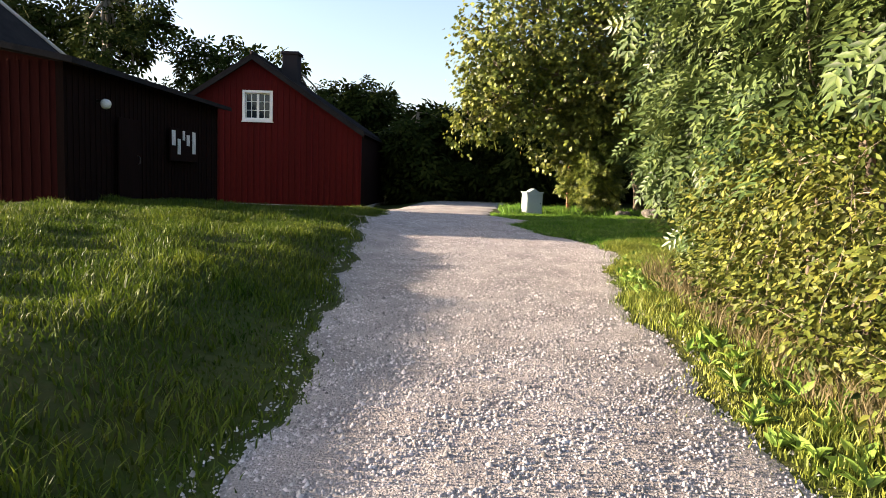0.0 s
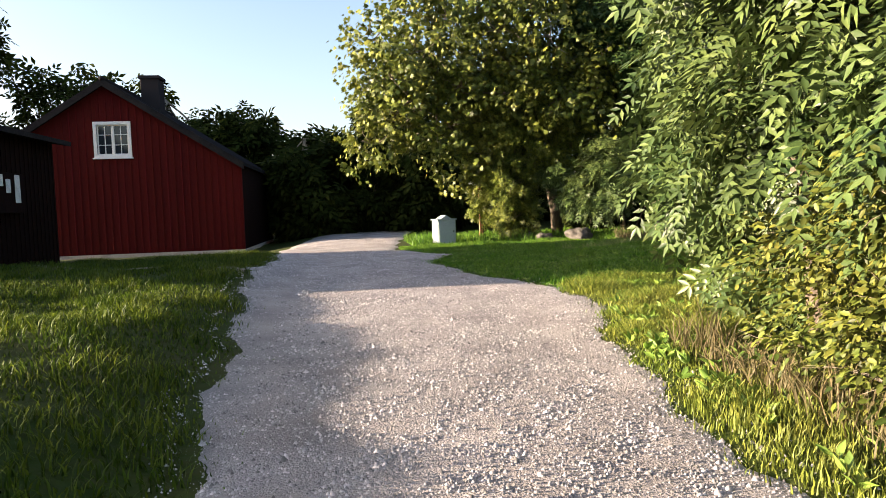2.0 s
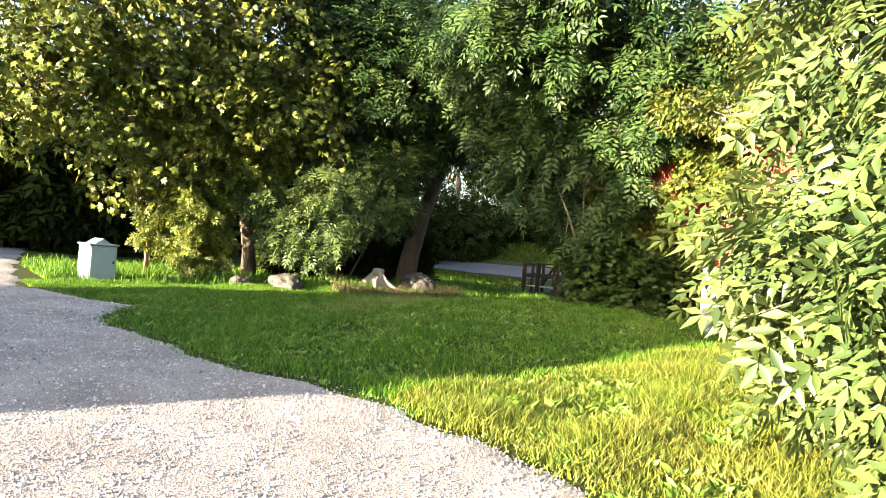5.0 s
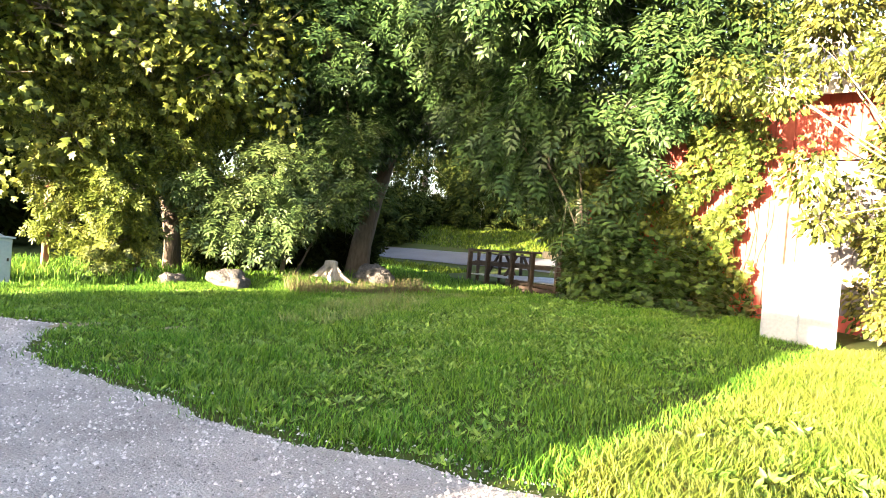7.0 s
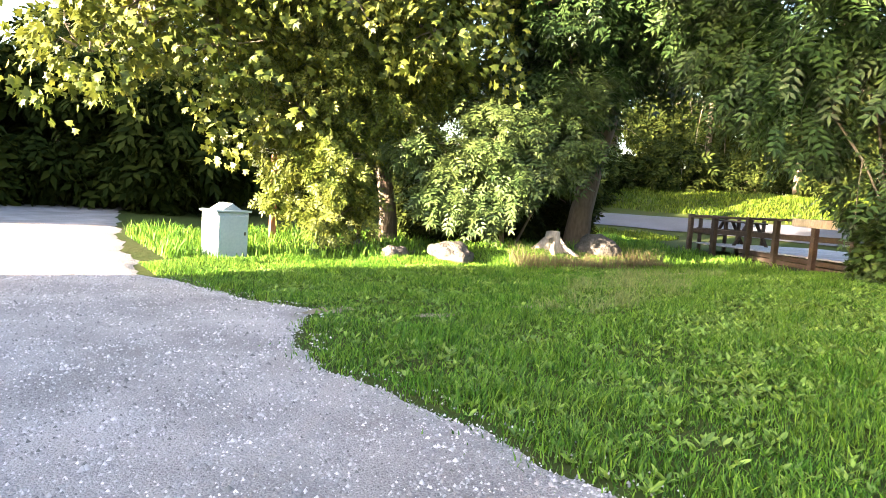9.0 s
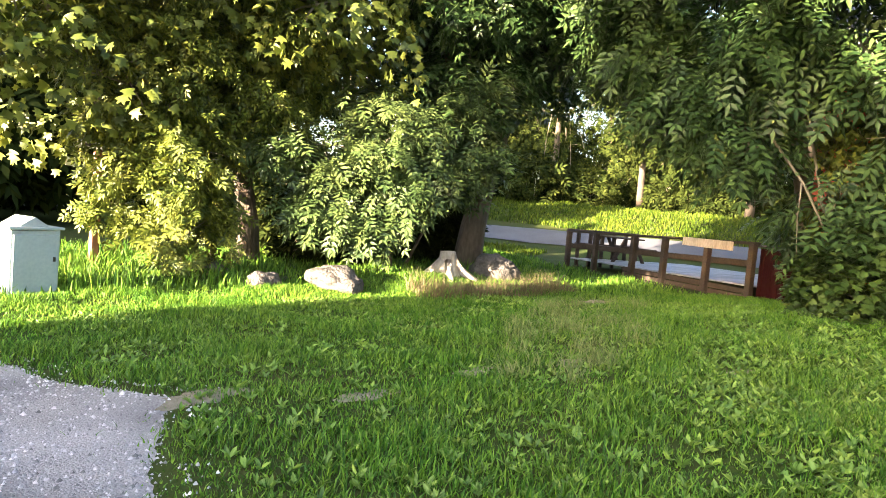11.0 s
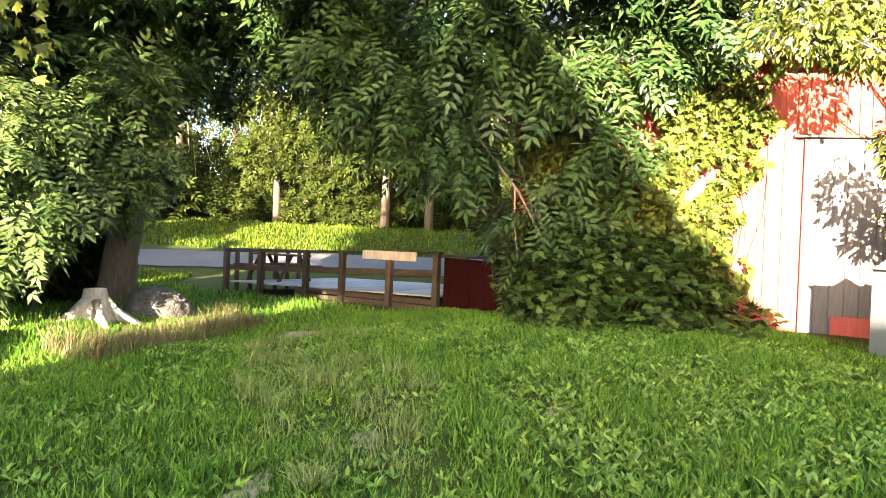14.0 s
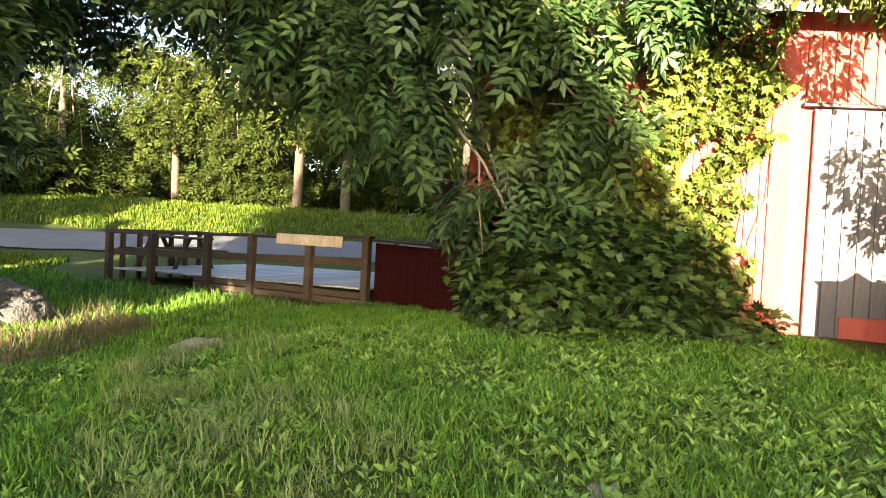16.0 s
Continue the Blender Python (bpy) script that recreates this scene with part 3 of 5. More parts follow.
    # window
    win = part("window", block("window", (0.02, 0.02, 0.02), M_WHITE, 0), root, at=pose(wx0 - x1, 0.05, wz0 - zb))
    w, h = wx1 - wx0, wz1 - wz0
    for sx, sz, cx, cz, dep, yy in ((w + 0.22, 0.12, w / 2, h + 0.05, 0.05, -0.075), (w + 0.22, 0.12, w / 2, -0.05, 0.05, -0.075), (0.12, h, -0.05, h / 2, 0.046, -0.075), (0.12, h, w + 0.05, h / 2, 0.046, -0.075),
                                     (0.09, h, w / 2, h / 2, 0.05, 0.0)):
        part("frame", block("frame", (sx, dep, sz), M_WHITE, 0.008), win, at=pose(cx, yy, cz))
    for k in (0, 1):
        cx = w * (0.25 + 0.5 * k)
        part("casement", block("casement", (0.05, 0.04, h), M_WHITE, 0.005), win, at=pose(cx - w * 0.25 + 0.03, 0.0, h / 2))
        part("casement", block("casement", (0.05, 0.04, h), M_WHITE, 0.005), win, at=pose(cx + w * 0.25 - 0.03, 0.0, h / 2))
        part("glazing_bar", block("glazing_bar", (0.028, 0.03, h), M_WHITE, 0.003), win, at=pose(cx, 0.0, h / 2))
        for q in range(0, 4):
            part("glazing_bar", block("glazing_bar", (w / 2, 0.028, 0.05 if q in (0, 3) else 0.026), M_WHITE, 0.003), win, at=pose(cx, 0.002, h * q / 3 if 0 < q < 3 else (0.025 if q == 0 else h - 0.025)))
        for q in range(3):
            for s_ in (-1, 1):
                part("pane", block("pane", (w * 0.22, 0.008, h * 0.30), M_GLASS, 0), win, at=pose(cx + s_ * w * 0.115, 0.02, h * (q + 0.5) / 3))
    part("sill", block("sill", (w + 0.3, 0.12, 0.04), M_WHITE, 0.006), win, at=pose(w / 2, -0.10, -0.13))
    return root


gable_house()


def outbuilding():
    """Tall hipped body with a low lean-to along its side."""
    root = thing("outbuilding", pose(-7.5, 13.8, 0.75), "long dark outbuilding with a low lean-to", "building")
    zb = 0.75
    x0, x1, y0, y1, ze = -10.5, -7.5, 13.8, 22.4, 3.70
    H = ze - zb + 0.5
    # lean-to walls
    east = part("wall", block("wall", (0.16, y1 - y0, H), M_DARKWALL, 0.004), root, "near-black boards", at=pose(-0.08, (y1 - y0) / 2, H / 2 - 0.5))
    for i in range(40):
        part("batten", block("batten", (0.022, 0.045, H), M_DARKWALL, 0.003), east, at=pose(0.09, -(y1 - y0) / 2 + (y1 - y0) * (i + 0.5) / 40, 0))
    # end walls take the darker red, which carries their shade
    for yy in (0.08, y1 - y0 - 0.08):
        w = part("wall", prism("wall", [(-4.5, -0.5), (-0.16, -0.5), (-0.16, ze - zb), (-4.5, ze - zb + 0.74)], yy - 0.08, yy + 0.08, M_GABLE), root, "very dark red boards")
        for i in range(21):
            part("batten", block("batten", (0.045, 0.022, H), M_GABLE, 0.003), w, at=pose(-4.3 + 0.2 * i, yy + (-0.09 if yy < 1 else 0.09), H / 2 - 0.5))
    part("roof", prism("roof", [(0.35, ze - zb - 0.06), (0.35, ze - zb + 0.06), (-4.55, ze - zb + 0.92), (-4.55, ze - zb + 0.80)], -0.3, y1 - y0 + 0.3, M_ROOF), root, "low dark lean-to roof")
    # tall body behind
    bx0, bx1, by0, by1, be, br = -21.0, -12.0, 15.0, 23.0, 4.45, 9.2
    for sx, sy, px, py in ((0.16, by1 - by0, bx1 - 0.08, (by0 + by1) / 2), (0.16, by1 - by0, bx0 + 0.08, (by0 + by1) / 2), (bx1 - bx0 - 0.32, 0.16, (bx0 + bx1) / 2, by0 + 0.08), (bx1 - bx0 - 0.32, 0.16, (bx0 + bx1) / 2, by1 - 0.08)):
        part("wall", block("wall", (sx, sy, be - zb + 0.5), M_RED, 0.004), root, at=pose(px + 7.5, py - 13.8, (be - zb) / 2 - 0.25))
    o = 0.3
    xm = (bx0 + bx1) / 2
    a, b, c, d = (bx0 - o, by0 - o), (bx1 + o, by0 - o), (bx1 + o, by1 + o), (bx0 - o, by1 + o)
    run = (by1 - by0) / 2 - 0.02
    r0, r1 = (xm, by0 + run), (xm, by1 - run)
    for pts in ((b, c, r1, r0), (d, a, r0, r1), (a, b, r0), (c, d, r1)):
        v = [(p[0] + 7.5, p[1] - 13.8, (br if p in (r0, r1) else be - 0.25) - zb) for p in pts]
        n = len(v)
        v2 = v + [(x, y, z + 0.12) for x, y, z in v]
        f = [list(range(n))[::-1], list(range(n, 2 * n))] + [[i, (i + 1) % n, (i + 1) % n + n, i + n] for i in range(n)]
        part("roof", mesh_from("roof", v2, f, M_ROOF), root, "dark tiled hipped roof slope")
    for p, q in ((b, r0), (a, r0), (c, r1), (d, r1)):
        part("hip_cap", tubes("hip_cap", [[(p[0] + 7.5, p[1] - 13.8, be - 0.12 - zb, 0.07), (q[0] + 7.5, q[1] - 13.8, br + 0.14 - zb, 0.07)]], M_ROOFEDGE), root, "pale hip capping")
    door = part("door", block("door", (0.05, 1.0, 2.0), M_DARKWALL, 0.008), root, "dark plank door", at=pose(0.13, 2.4, 1.05))
    part("handle", tubes("handle", [[(0.02, 0.36, -0.05, 0.012), (0.09, 0.36, -0.02, 0.012), (0.09, 0.36, 0.12, 0.012), (0.02, 0.36, 0.15, 0.012)]], M_METAL), door)
    return root


outbuilding()


def wall_lamp():
    root = thing("wall_lamp", pose(-7.32, 14.85, 3.0), "pale round wall lamp on the dark boarded wall", "lamp")
    part("bracket", tubes("bracket", [[(-0.09, 0, 0.05, 0.03), (0.02, 0, 0.05, 0.03), (0.10, 0, 0.1, 0.025)]], M_METAL), root)
    bm = bmesh.new()
    bmesh.ops.create_uvsphere(bm, u_segments=16, v_segments=10, radius=0.11)
    for v in bm.verts:
        v.co.z *= 0.9 if v.co.z > 0 else 1.1
        v.co.x += 0.12
    me = bpy.data.meshes.new("shade")
    bm.to_mesh(me)
    bm.free()
    me.materials.append(M_LAMP)
    me.shade_smooth()
    part("shade", me, root)


wall_lamp()


def notice_board():
    root = thing("notice_board", pose(-7.37, 19.4, 1.9), "dark notice board with pale paper sheets pinned on", "notice board")
    part("board", block("board", (0.05, 1.9, 0.9), M_DARKWALL, 0.01), root, at=pose(0.0, 0, 0.45))
    for y, z, w, h in ((-0.78, 0.62, 0.22, 0.40), (-0.42, 0.40, 0.20, 0.42), (-0.1, 0.72, 0.16, 0.26), (0.2, 0.60, 0.2, 0.3), (0.62, 0.55, 0.24, 0.62)):
        part("sheet", block("sheet", (0.006, w, h), M_PAPER, 0, wob=0.003), root, "pale paper sheet", at=pose(0.032, y, z))


notice_board()


def barn():
    x0, x1, y0, y1 = 12.4, 22.0, 2.0, 18.9
    zb, ze, zr = 0.55, 5.0, 7.6
    root = thing("barn", pose(x0, 15.0, zb), "red board barn with a bleached grey sliding door", "barn")
    H = ze - zb
    wall = part("wall", block("wall", (0.14, y1 - y0, H), M_BARNRED, 0.004), root, at=pose(0.11, (y0 + y1) / 2 - 15, H / 2))
    for sx, yy in ((x1 - x0 - 0.2, y0), (x1 - x0 - 0.2, y1)):
        part("wall", block("wall", (sx, 0.14, H), M_BARNRED, 0.004), root, at=pose((x1 - x0) / 2 + 0.08, yy - 15 + (0.07 if yy == y0 else -0.07), H / 2))
    part("wall", block("wall", (0.14, y1 - y0, H), M_BARNRED, 0.004), root, at=pose(x1 - x0 - 0.07, (y0 + y1) / 2 - 15, H / 2))
    part("plinth", block("plinth", (0.34, y1 - y0, 0.62), M_PLINTH, 0.03), root, "rough grey stone plinth", at=pose(-0.02, (y0 + y1) / 2 - 15, 0.06))
    # upright boards
    w = 0.165
    n = int((y1 - 9.0) / w)
    me = block("board", (0.026, w - 0.010, H - 0.40), M_BARNRED, 0.004, (0, 0, (H - 0.40) / 2))
    for i in range(n):
        y = 9.0 + (i + 0.5) * w
        if y < 14.72 and y > 11.9:
            continue
        part("board", me, wall, at=pose(-0.11 + 0.025 + random.uniform(-0.004, 0.004), y - (y0 + y1) / 2, -H / 2 + 0.38))
    top = block("board", (0.026, w - 0.010, ze - 3.80), M_BARNRED, 0.004, (0, 0, (ze - 3.80) / 2))
    for i in range(n):
        y = 9.0 + (i + 0.5) * w
        if 11.9 < y < 14.72:
            part("board", top, wall, at=pose(-0.085, y - (y0 + y1) / 2, 3.80 - zb - H / 2))
    part("corner_board", block("corner_board", (0.03, 0.22, H - 0.36), M_BARNRED, 0.005), root, at=pose(-0.012, 0.06, H / 2 + 0.19))
    # sliding door of planks under its iron rail
    door = part("door", block("door", (0.03, 2.75, 2.86), M_DOOR, 0.004), root, "bleached grey plank door", at=pose(-0.02, -1.70, 1.78))
    pl = block("plank", (0.024, 0.185, 2.84), M_DOOR, 0.004)
    for i in range(14):
        part("plank", pl, door, at=pose(-0.028 + random.uniform(-0.003, 0.003), -1.28 + 0.197 * i, 0))
    for z in (-1.0, 0.0, 1.0):
        part("ledge", block("ledge", (0.02, 2.7, 0.02), M_DOOR, 0.004), door, at=pose(-0.012, 0, z))
    part("kick_board", block("kick_board", (0.022, 2.3, 0.30), M_BARNRED, 0.005), door, "faded red kick board", at=pose(-0.052, -0.2, -1.27))
    part("door_rail", block("door_rail", (0.06, 3.1, 0.05), M_METAL, 0.008), root, "dark iron door rail", at=pose(-0.05, -1.72, 3.25))
    part("sill_stone", block("sill_stone", (0.42, 3.0, 0.12), M_PLINTH, 0.03, wob=0.01), root, "pale stone door sill", at=pose(-0.20, -1.4, 0.30))
    # roof
    xm = (x0 + x1) / 2
    for s_ in (-1, 1):
        e = x0 - 0.45 if s_ < 0 else x1 + 0.45
        ez = ze - 0.10
        out = [(e - x0, ez - zb), (xm - x0, zr - zb), (xm - x0, zr + 0.14 - zb), (e - x0, ez + 0.14 - zb)]
        part("roof", prism("roof", out, y0 - 15 - 0.4, y1 - 15 + 0.4, M_ROOFEDGE), root, "weathered grey roof slope")
        for yy in (y0, y1 - 0.14):
            part("gable", prism("gable", [(0.0 + 0.2, H), (x1 - x0 - 0.2, H), (xm - x0, zr - zb - 0.05)], yy - 15, yy - 15 + 0.14, M_BARNRED), root) if s_ < 0 else None
    part("fascia", block("fascia", (0.03, y1 - y0 + 0.8, 0.16), M_ROOFEDGE, 0.006), root, "pale eaves board", at=pose(-0.47, (y0 + y1) / 2 - 15, H - 0.12))
    return root


barn()


# ---- cabinets ----
def cabinet(name, m, w, d, h, mat, label, split):
    root = thing(name, m, label, "utility cabinet", "utility cabinets")
    part("body", block("body", (w, d, h), mat, 0.012), root, at=pose(0, 0, h / 2))
    dw = (w - 0.05) / split
    for i in range(split):
        dr = part("door", block("door", (dw - 0.012, 0.02, h - 0.10), mat, 0.006), root, at=pose(-w / 2 + 0.025 + dw * (i + 0.5), -d / 2 - 0.011, h / 2 - 0.01))
        part("lock", block("lock", (0.03, 0.02, 0.06), M_METAL, 0.004), dr, "dark lock", at=pose((dw / 2 - 0.06) * (-1 if i else 1), -0.018, 0.05))
    lid = part("lid", block("lid", (w + 0.07, d + 0.07, 0.035), mat, 0.008), root, at=pose(0, 0, h + 0.018))
    cap = prism("cap", [(-0.17, 0), (0.17, 0), (0.17, 0.015), (0, 0.12), (-0.17, 0.015)], -d * 0.42, d * 0.42, mat)
    part("cap", cap, lid, "small pitched vent cap", at=pose(0, 0, 0.018))
    part("base", block("base", (w * 0.96, d * 0.94, 0.12), M_PLINTH, 0.01), root, at=pose(0, 0, -0.05))
    return root


cabinet("utility_cabinet", pose(3.06, 25.32, g(3.06, 25.3) - 0.02, 0, 0, 14), 0.62, 0.52, 0.82, M_CABINET, "grey-green metal utility cabinet with a pitched cap in grass", 1)
cabinet("utility_cabinet", pose(10.1, 14.02, g(10.1, 14.02) - 0.02, 0, 0, -78), 0.94, 0.44, 1.04, M_CABWHITE, "white double-door utility cabinet in tall grass by the barn", 2)


# ---- sign post, stump, rocks ----
def sign_post():
    x, y = 4.72, 27.6
    root = thing("sign_post", pose(x, y, g(x, y)), "brown wooden post with small white arrow signs", "sign post")
    part("post", block("post", (0.13, 0.13, 2.15), M_POST, 0.012), root, at=pose(0, 0, 1.02))
    for z, dx, w, yaw in ((1.72, -0.28, 0.62, 8), (2.02, -0.20, 0.5, -12)):
        p = part("sign", prism("sign", [(-w / 2, 0), (-w / 2 + 0.07, -0.07), (w / 2, -0.07), (w / 2, 0.07), (-w / 2 + 0.07, 0.07)], -0.012, 0.012, M_WHITE), root, "white pointed sign board", at=pose(dx, -0.085, z, 0, 0, yaw * 0.3))
        part("lettering", block("lettering", (w * 0.55, 0.004, 0.05), M_METAL, 0), p, "unreadable dark lettering", at=pose(0.04, -0.014, 0))


sign_post()


def lump(name, x, y, rx, ry, rz, mat, label, category, group="", seed=1, sink=0.25):
    bm = bmesh.new()
    bmesh.ops.create_icosphere(bm, subdivisions=4, radius=1)
    for v in bm.verts:
        n = noise.noise(v.co * 1.3 + Vector((seed, 0, 0))) * 0.35 + noise.noise(v.co * 3.1 + Vector((0, seed, 0))) * 0.16 + noise.noise(v.co * 8 + Vector((0, 0, seed))) * 0.04
        flat = 1 + n
        v.co = Vector((v.co.x * rx * flat, v.co.y * ry * flat, v.co.z * rz * flat))
    me = bpy.data.meshes.new(name)
    bm.to_mesh(me)
    bm.free()
    me.materials.append(mat)
    me.shade_smooth()
    ob = new(name, me)
    ob.matrix_basis = pose(x, y, g(x, y) + rz * (1 - sink) * 0.5, 0, 0, seed * 40)
    return tagged(ob, label, category, group)


lump("rock", 7.3, 24.4, 0.60, 0.42, 0.26, M_ROCK, "rounded grey granite boulder sunk in the grass", "rock", "rocks at the wood edge", 2)
lump("rock", 6.3, 24.9, 0.34, 0.26, 0.17, M_ROCK, "pale sunlit stone at the foot of the trees", "rock", "rocks at the wood edge", 5)
lump("rock", 11.4, 24.5, 0.52, 0.42, 0.34, M_ROCK, "dark mossy boulder beside the stump", "rock", "rocks at the wood edge", 8)
lump("rock", 6.1, 26.2, 0.3, 0.25, 0.2, M_ROCK, "small grey stone in weeds", "rock", "rocks at the wood edge", 11)


def stump():
    x, y = 10.05, 24.5
    z = g(x, y)
    root = thing("tree_stump", pose(x, y, z), "pale barkless tree stump with flaring roots", "tree stump")
    lines = [[(0, 0, -0.1, 0.34), (0, 0, 0.12, 0.22), (0.03, 0, 0.30, 0.17), (0.05, 0.02, 0.46, 0.15)]]
    part("bole", tubes("bole", lines, M_STUMP, 14), root)
    for a in range(5):
        c, s_ = math.cos(a * 1.26 + 0.3), math.sin(a * 1.26 + 0.3)
        part("root", tubes("root", [[(0.12 * c, 0.12 * s_, 0.28, 0.09), (0.34 * c, 0.34 * s_, 0.08, 0.08), (0.6 * c, 0.6 * s_, -0.05, 0.04)]], M_STUMP, 8), root)


stump()


# ---- deck with railing ----
def deck():
    A, B = Vector((15.73, 20.75, 0)), Vector((18.6, 27.2, 0))
    d = (B - A).normalized()
    back = Vector((d.y, -d.x, 0))
    length = (B - A).length
    zA, zB = 0.92, 0.80
    root = thing("deck", pose(A.x, A.y, 0, 0, 0, math.degrees(math.atan2(d.y, d.x))), "weathered grey timber deck with a plain post railing", "deck")
    # local x runs along the front, local -y towards the back
    zf = lambda k: zA + (zB - zA) * k
    n = 40
    pl = block("plank", (length / n - 0.012, 4.6, 0.035), M_DECK, 0.004)
    for i in range(n):
        k = (i + 0.5) / n
        part("plank", pl, root, at=pose(length * k, -2.3, zf(k) - 0.02))
    for i in range(3):
        part("skirt_board", block("skirt_board", (length * 0.62, 0.028, 0.115), M_RAIL, 0.005), root, at=pose(length * 0.31, 0.03, 0.80 - 0.135 * i - 0.03))
    posts = [0.0, 0.183, 0.388, 0.56, 0.80, 1.0]
    for s_ in posts:
        part("post", block("post", (0.14, 0.14, 1.35), M_RAIL, 0.012), root, at=pose(length * s_, 0.08, zf(s_) + 0.22))
    tilt = math.degrees(math.atan2(zB - zA - 0.10, length))
    part("top_rail", block("top_rail", (length + 0.2, 0.17, 0.065), M_RAIL, 0.01), root, at=pose(length / 2, 0.06, (zA + zB) / 2 + 0.86, 0, -tilt, 0))
    part("mid_rail", block("mid_rail", (length, 0.04, 0.14), M_RAIL, 0.006), root, at=pose(length / 2, 0.0, (zA + zB) / 2 + 0.42, 0, -tilt, 0))
    part("cap_board", block("cap_board", (1.55, 0.035, 0.20), M_STUMP, 0.008, wob=0.004), root, "pale bleached board along the rail", at=pose(1.25, 0.17, zA + 0.80))
    # railing back from the far end, and a low one at the back
    for k in (0.0, 0.45, 0.9, 1.35, 1.8, 2.25):
        part("post", block("post", (0.10, 0.10, 1.25), M_RAIL, 0.012), root, at=pose(length - 0.02, -0.25 - k, zB + 0.2))
    part("top_rail", block("top_rail", (0.15, 2.5, 0.05), M_RAIL, 0.01), root, at=pose(length, -1.3, zB + 0.86))
    part("mid_rail", block("mid_rail", (0.035, 2.4, 0.11), M_RAIL, 0.006), root, at=pose(length - 0.06, -1.3, zB + 0.42))
    part("top_rail", block("top_rail", (2.6, 0.12, 0.05), M_RAIL, 0.01), root, at=pose(1.2, -4.6, zA + 0.80))
    for k in (0.1, 1.2, 2.3):
        part("post", block("post", (0.10, 0.10, 0.9), M_RAIL, 0.012), root, at=pose(k, -4.55, zA + 0.36))
    return root


deck()


def picnic_table():
    root = thing("picnic_table", pose(19.6, 26.2, 0.80, 0, 0, 66), "dark weathered picnic table standing on the deck", "table")
    for i in range(5):
        part("board", block("board", (1.8, 0.14, 0.04), M_RAIL, 0.006), root, at=pose(0, -0.3 + 0.15 * i, 0.74))
    for s_ in (-1, 1):
        part("bench", block("bench", (1.8, 0.26, 0.05), M_RAIL, 0.008), root, at=pose(0, s_ * 0.72, 0.44))
        for k in (-1, 1):
            part("leg", block("leg", (0.07, 0.09, 0.92), M_RAIL, 0.008), root, at=pose(k * 0.65, s_ * 0.36, 0.36, s_ * 30, 0, 0))
    for k in (-1, 1):
        part("bearer", block("bearer", (0.05, 1.6, 0.10), M_RAIL, 0.008), root, at=pose(k * 0.60, 0, 0.37))


picnic_table()


def red_panel():
    A, B = Vector((15.70, 20.62, 0)), Vector((13.3, 19.0, 0))
    d = B - A
    length = d.length
    root = thing("ramp_panel", pose(A.x, A.y, 0.55, 0, 0, math.degrees(math.atan2(d.y, d.x))), "low dark red boarded ramp side beside the barn", "ramp panel")
    n = 20
    # darker red boards stand in for the ash tree's shade on the panel
    for i in range(n):
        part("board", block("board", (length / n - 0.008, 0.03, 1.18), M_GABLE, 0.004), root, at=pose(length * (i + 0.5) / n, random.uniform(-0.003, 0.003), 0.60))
    part("top_rail", block("top_rail", (length + 0.1, 0.14, 0.05), M_RAIL, 0.01), root, at=pose(length / 2, 0, 1.24))


red_panel()

# far track behind the deck and a small white board beyond it
ys = np.linspace(-10, 70, 60)
cx = 26 + 1.5 * np.sin(ys * 0.08)
vv = np.stack([np.stack([cx + k, ys, gz(cx + k, ys) + 0.05], 1) for k in (-1.6, 0, 1.6)], 1).reshape(-1, 3)
ff = [[i * 3 + j, i * 3 + j + 1, i * 3 + j + 4, i * 3 + j + 3] for i in range(59) for j in range(2)]
tagged(new("road_far", mesh_from("road_far", vv, ff, M_ROAD, True)), "pale grey track beyond the deck", "road", kind="structure")

fs = thing("notice_sign", pose(36, 41.3, g(36, 41.3)), "small white sign on a thin pole in the far meadow", "sign")
part("pole", tubes("pole", [[(0, 0, -0.2, 0.04), (0, 0, 1.5, 0.035)]], M_ROOFEDGE), fs)
part("plate", block("plate", (0.04, 0.62, 0.6), M_WHITE, 0.01), fs, at=pose(-0.05, 0, 1.75))


# ---- trees ----
def clumps(centre, spread, count, size, seed):
    """Lumps of a crown round a middle."""
    rr = random.Random(seed)
    out = []
    while len(out) < count:
        d = [rr.uniform(-1, 1) for _ in range(3)]
        if sum(c * c for c in d) > 1:
            continue
        k = rr.uniform(0.75, 1.25)
        out.append((centre[0] + d[0] * spread[0], centre[1] + d[1] * spread[1], centre[2] + d[2] * spread[2], size * k, size * k * 0.95, size * k * 0.8))
    return out


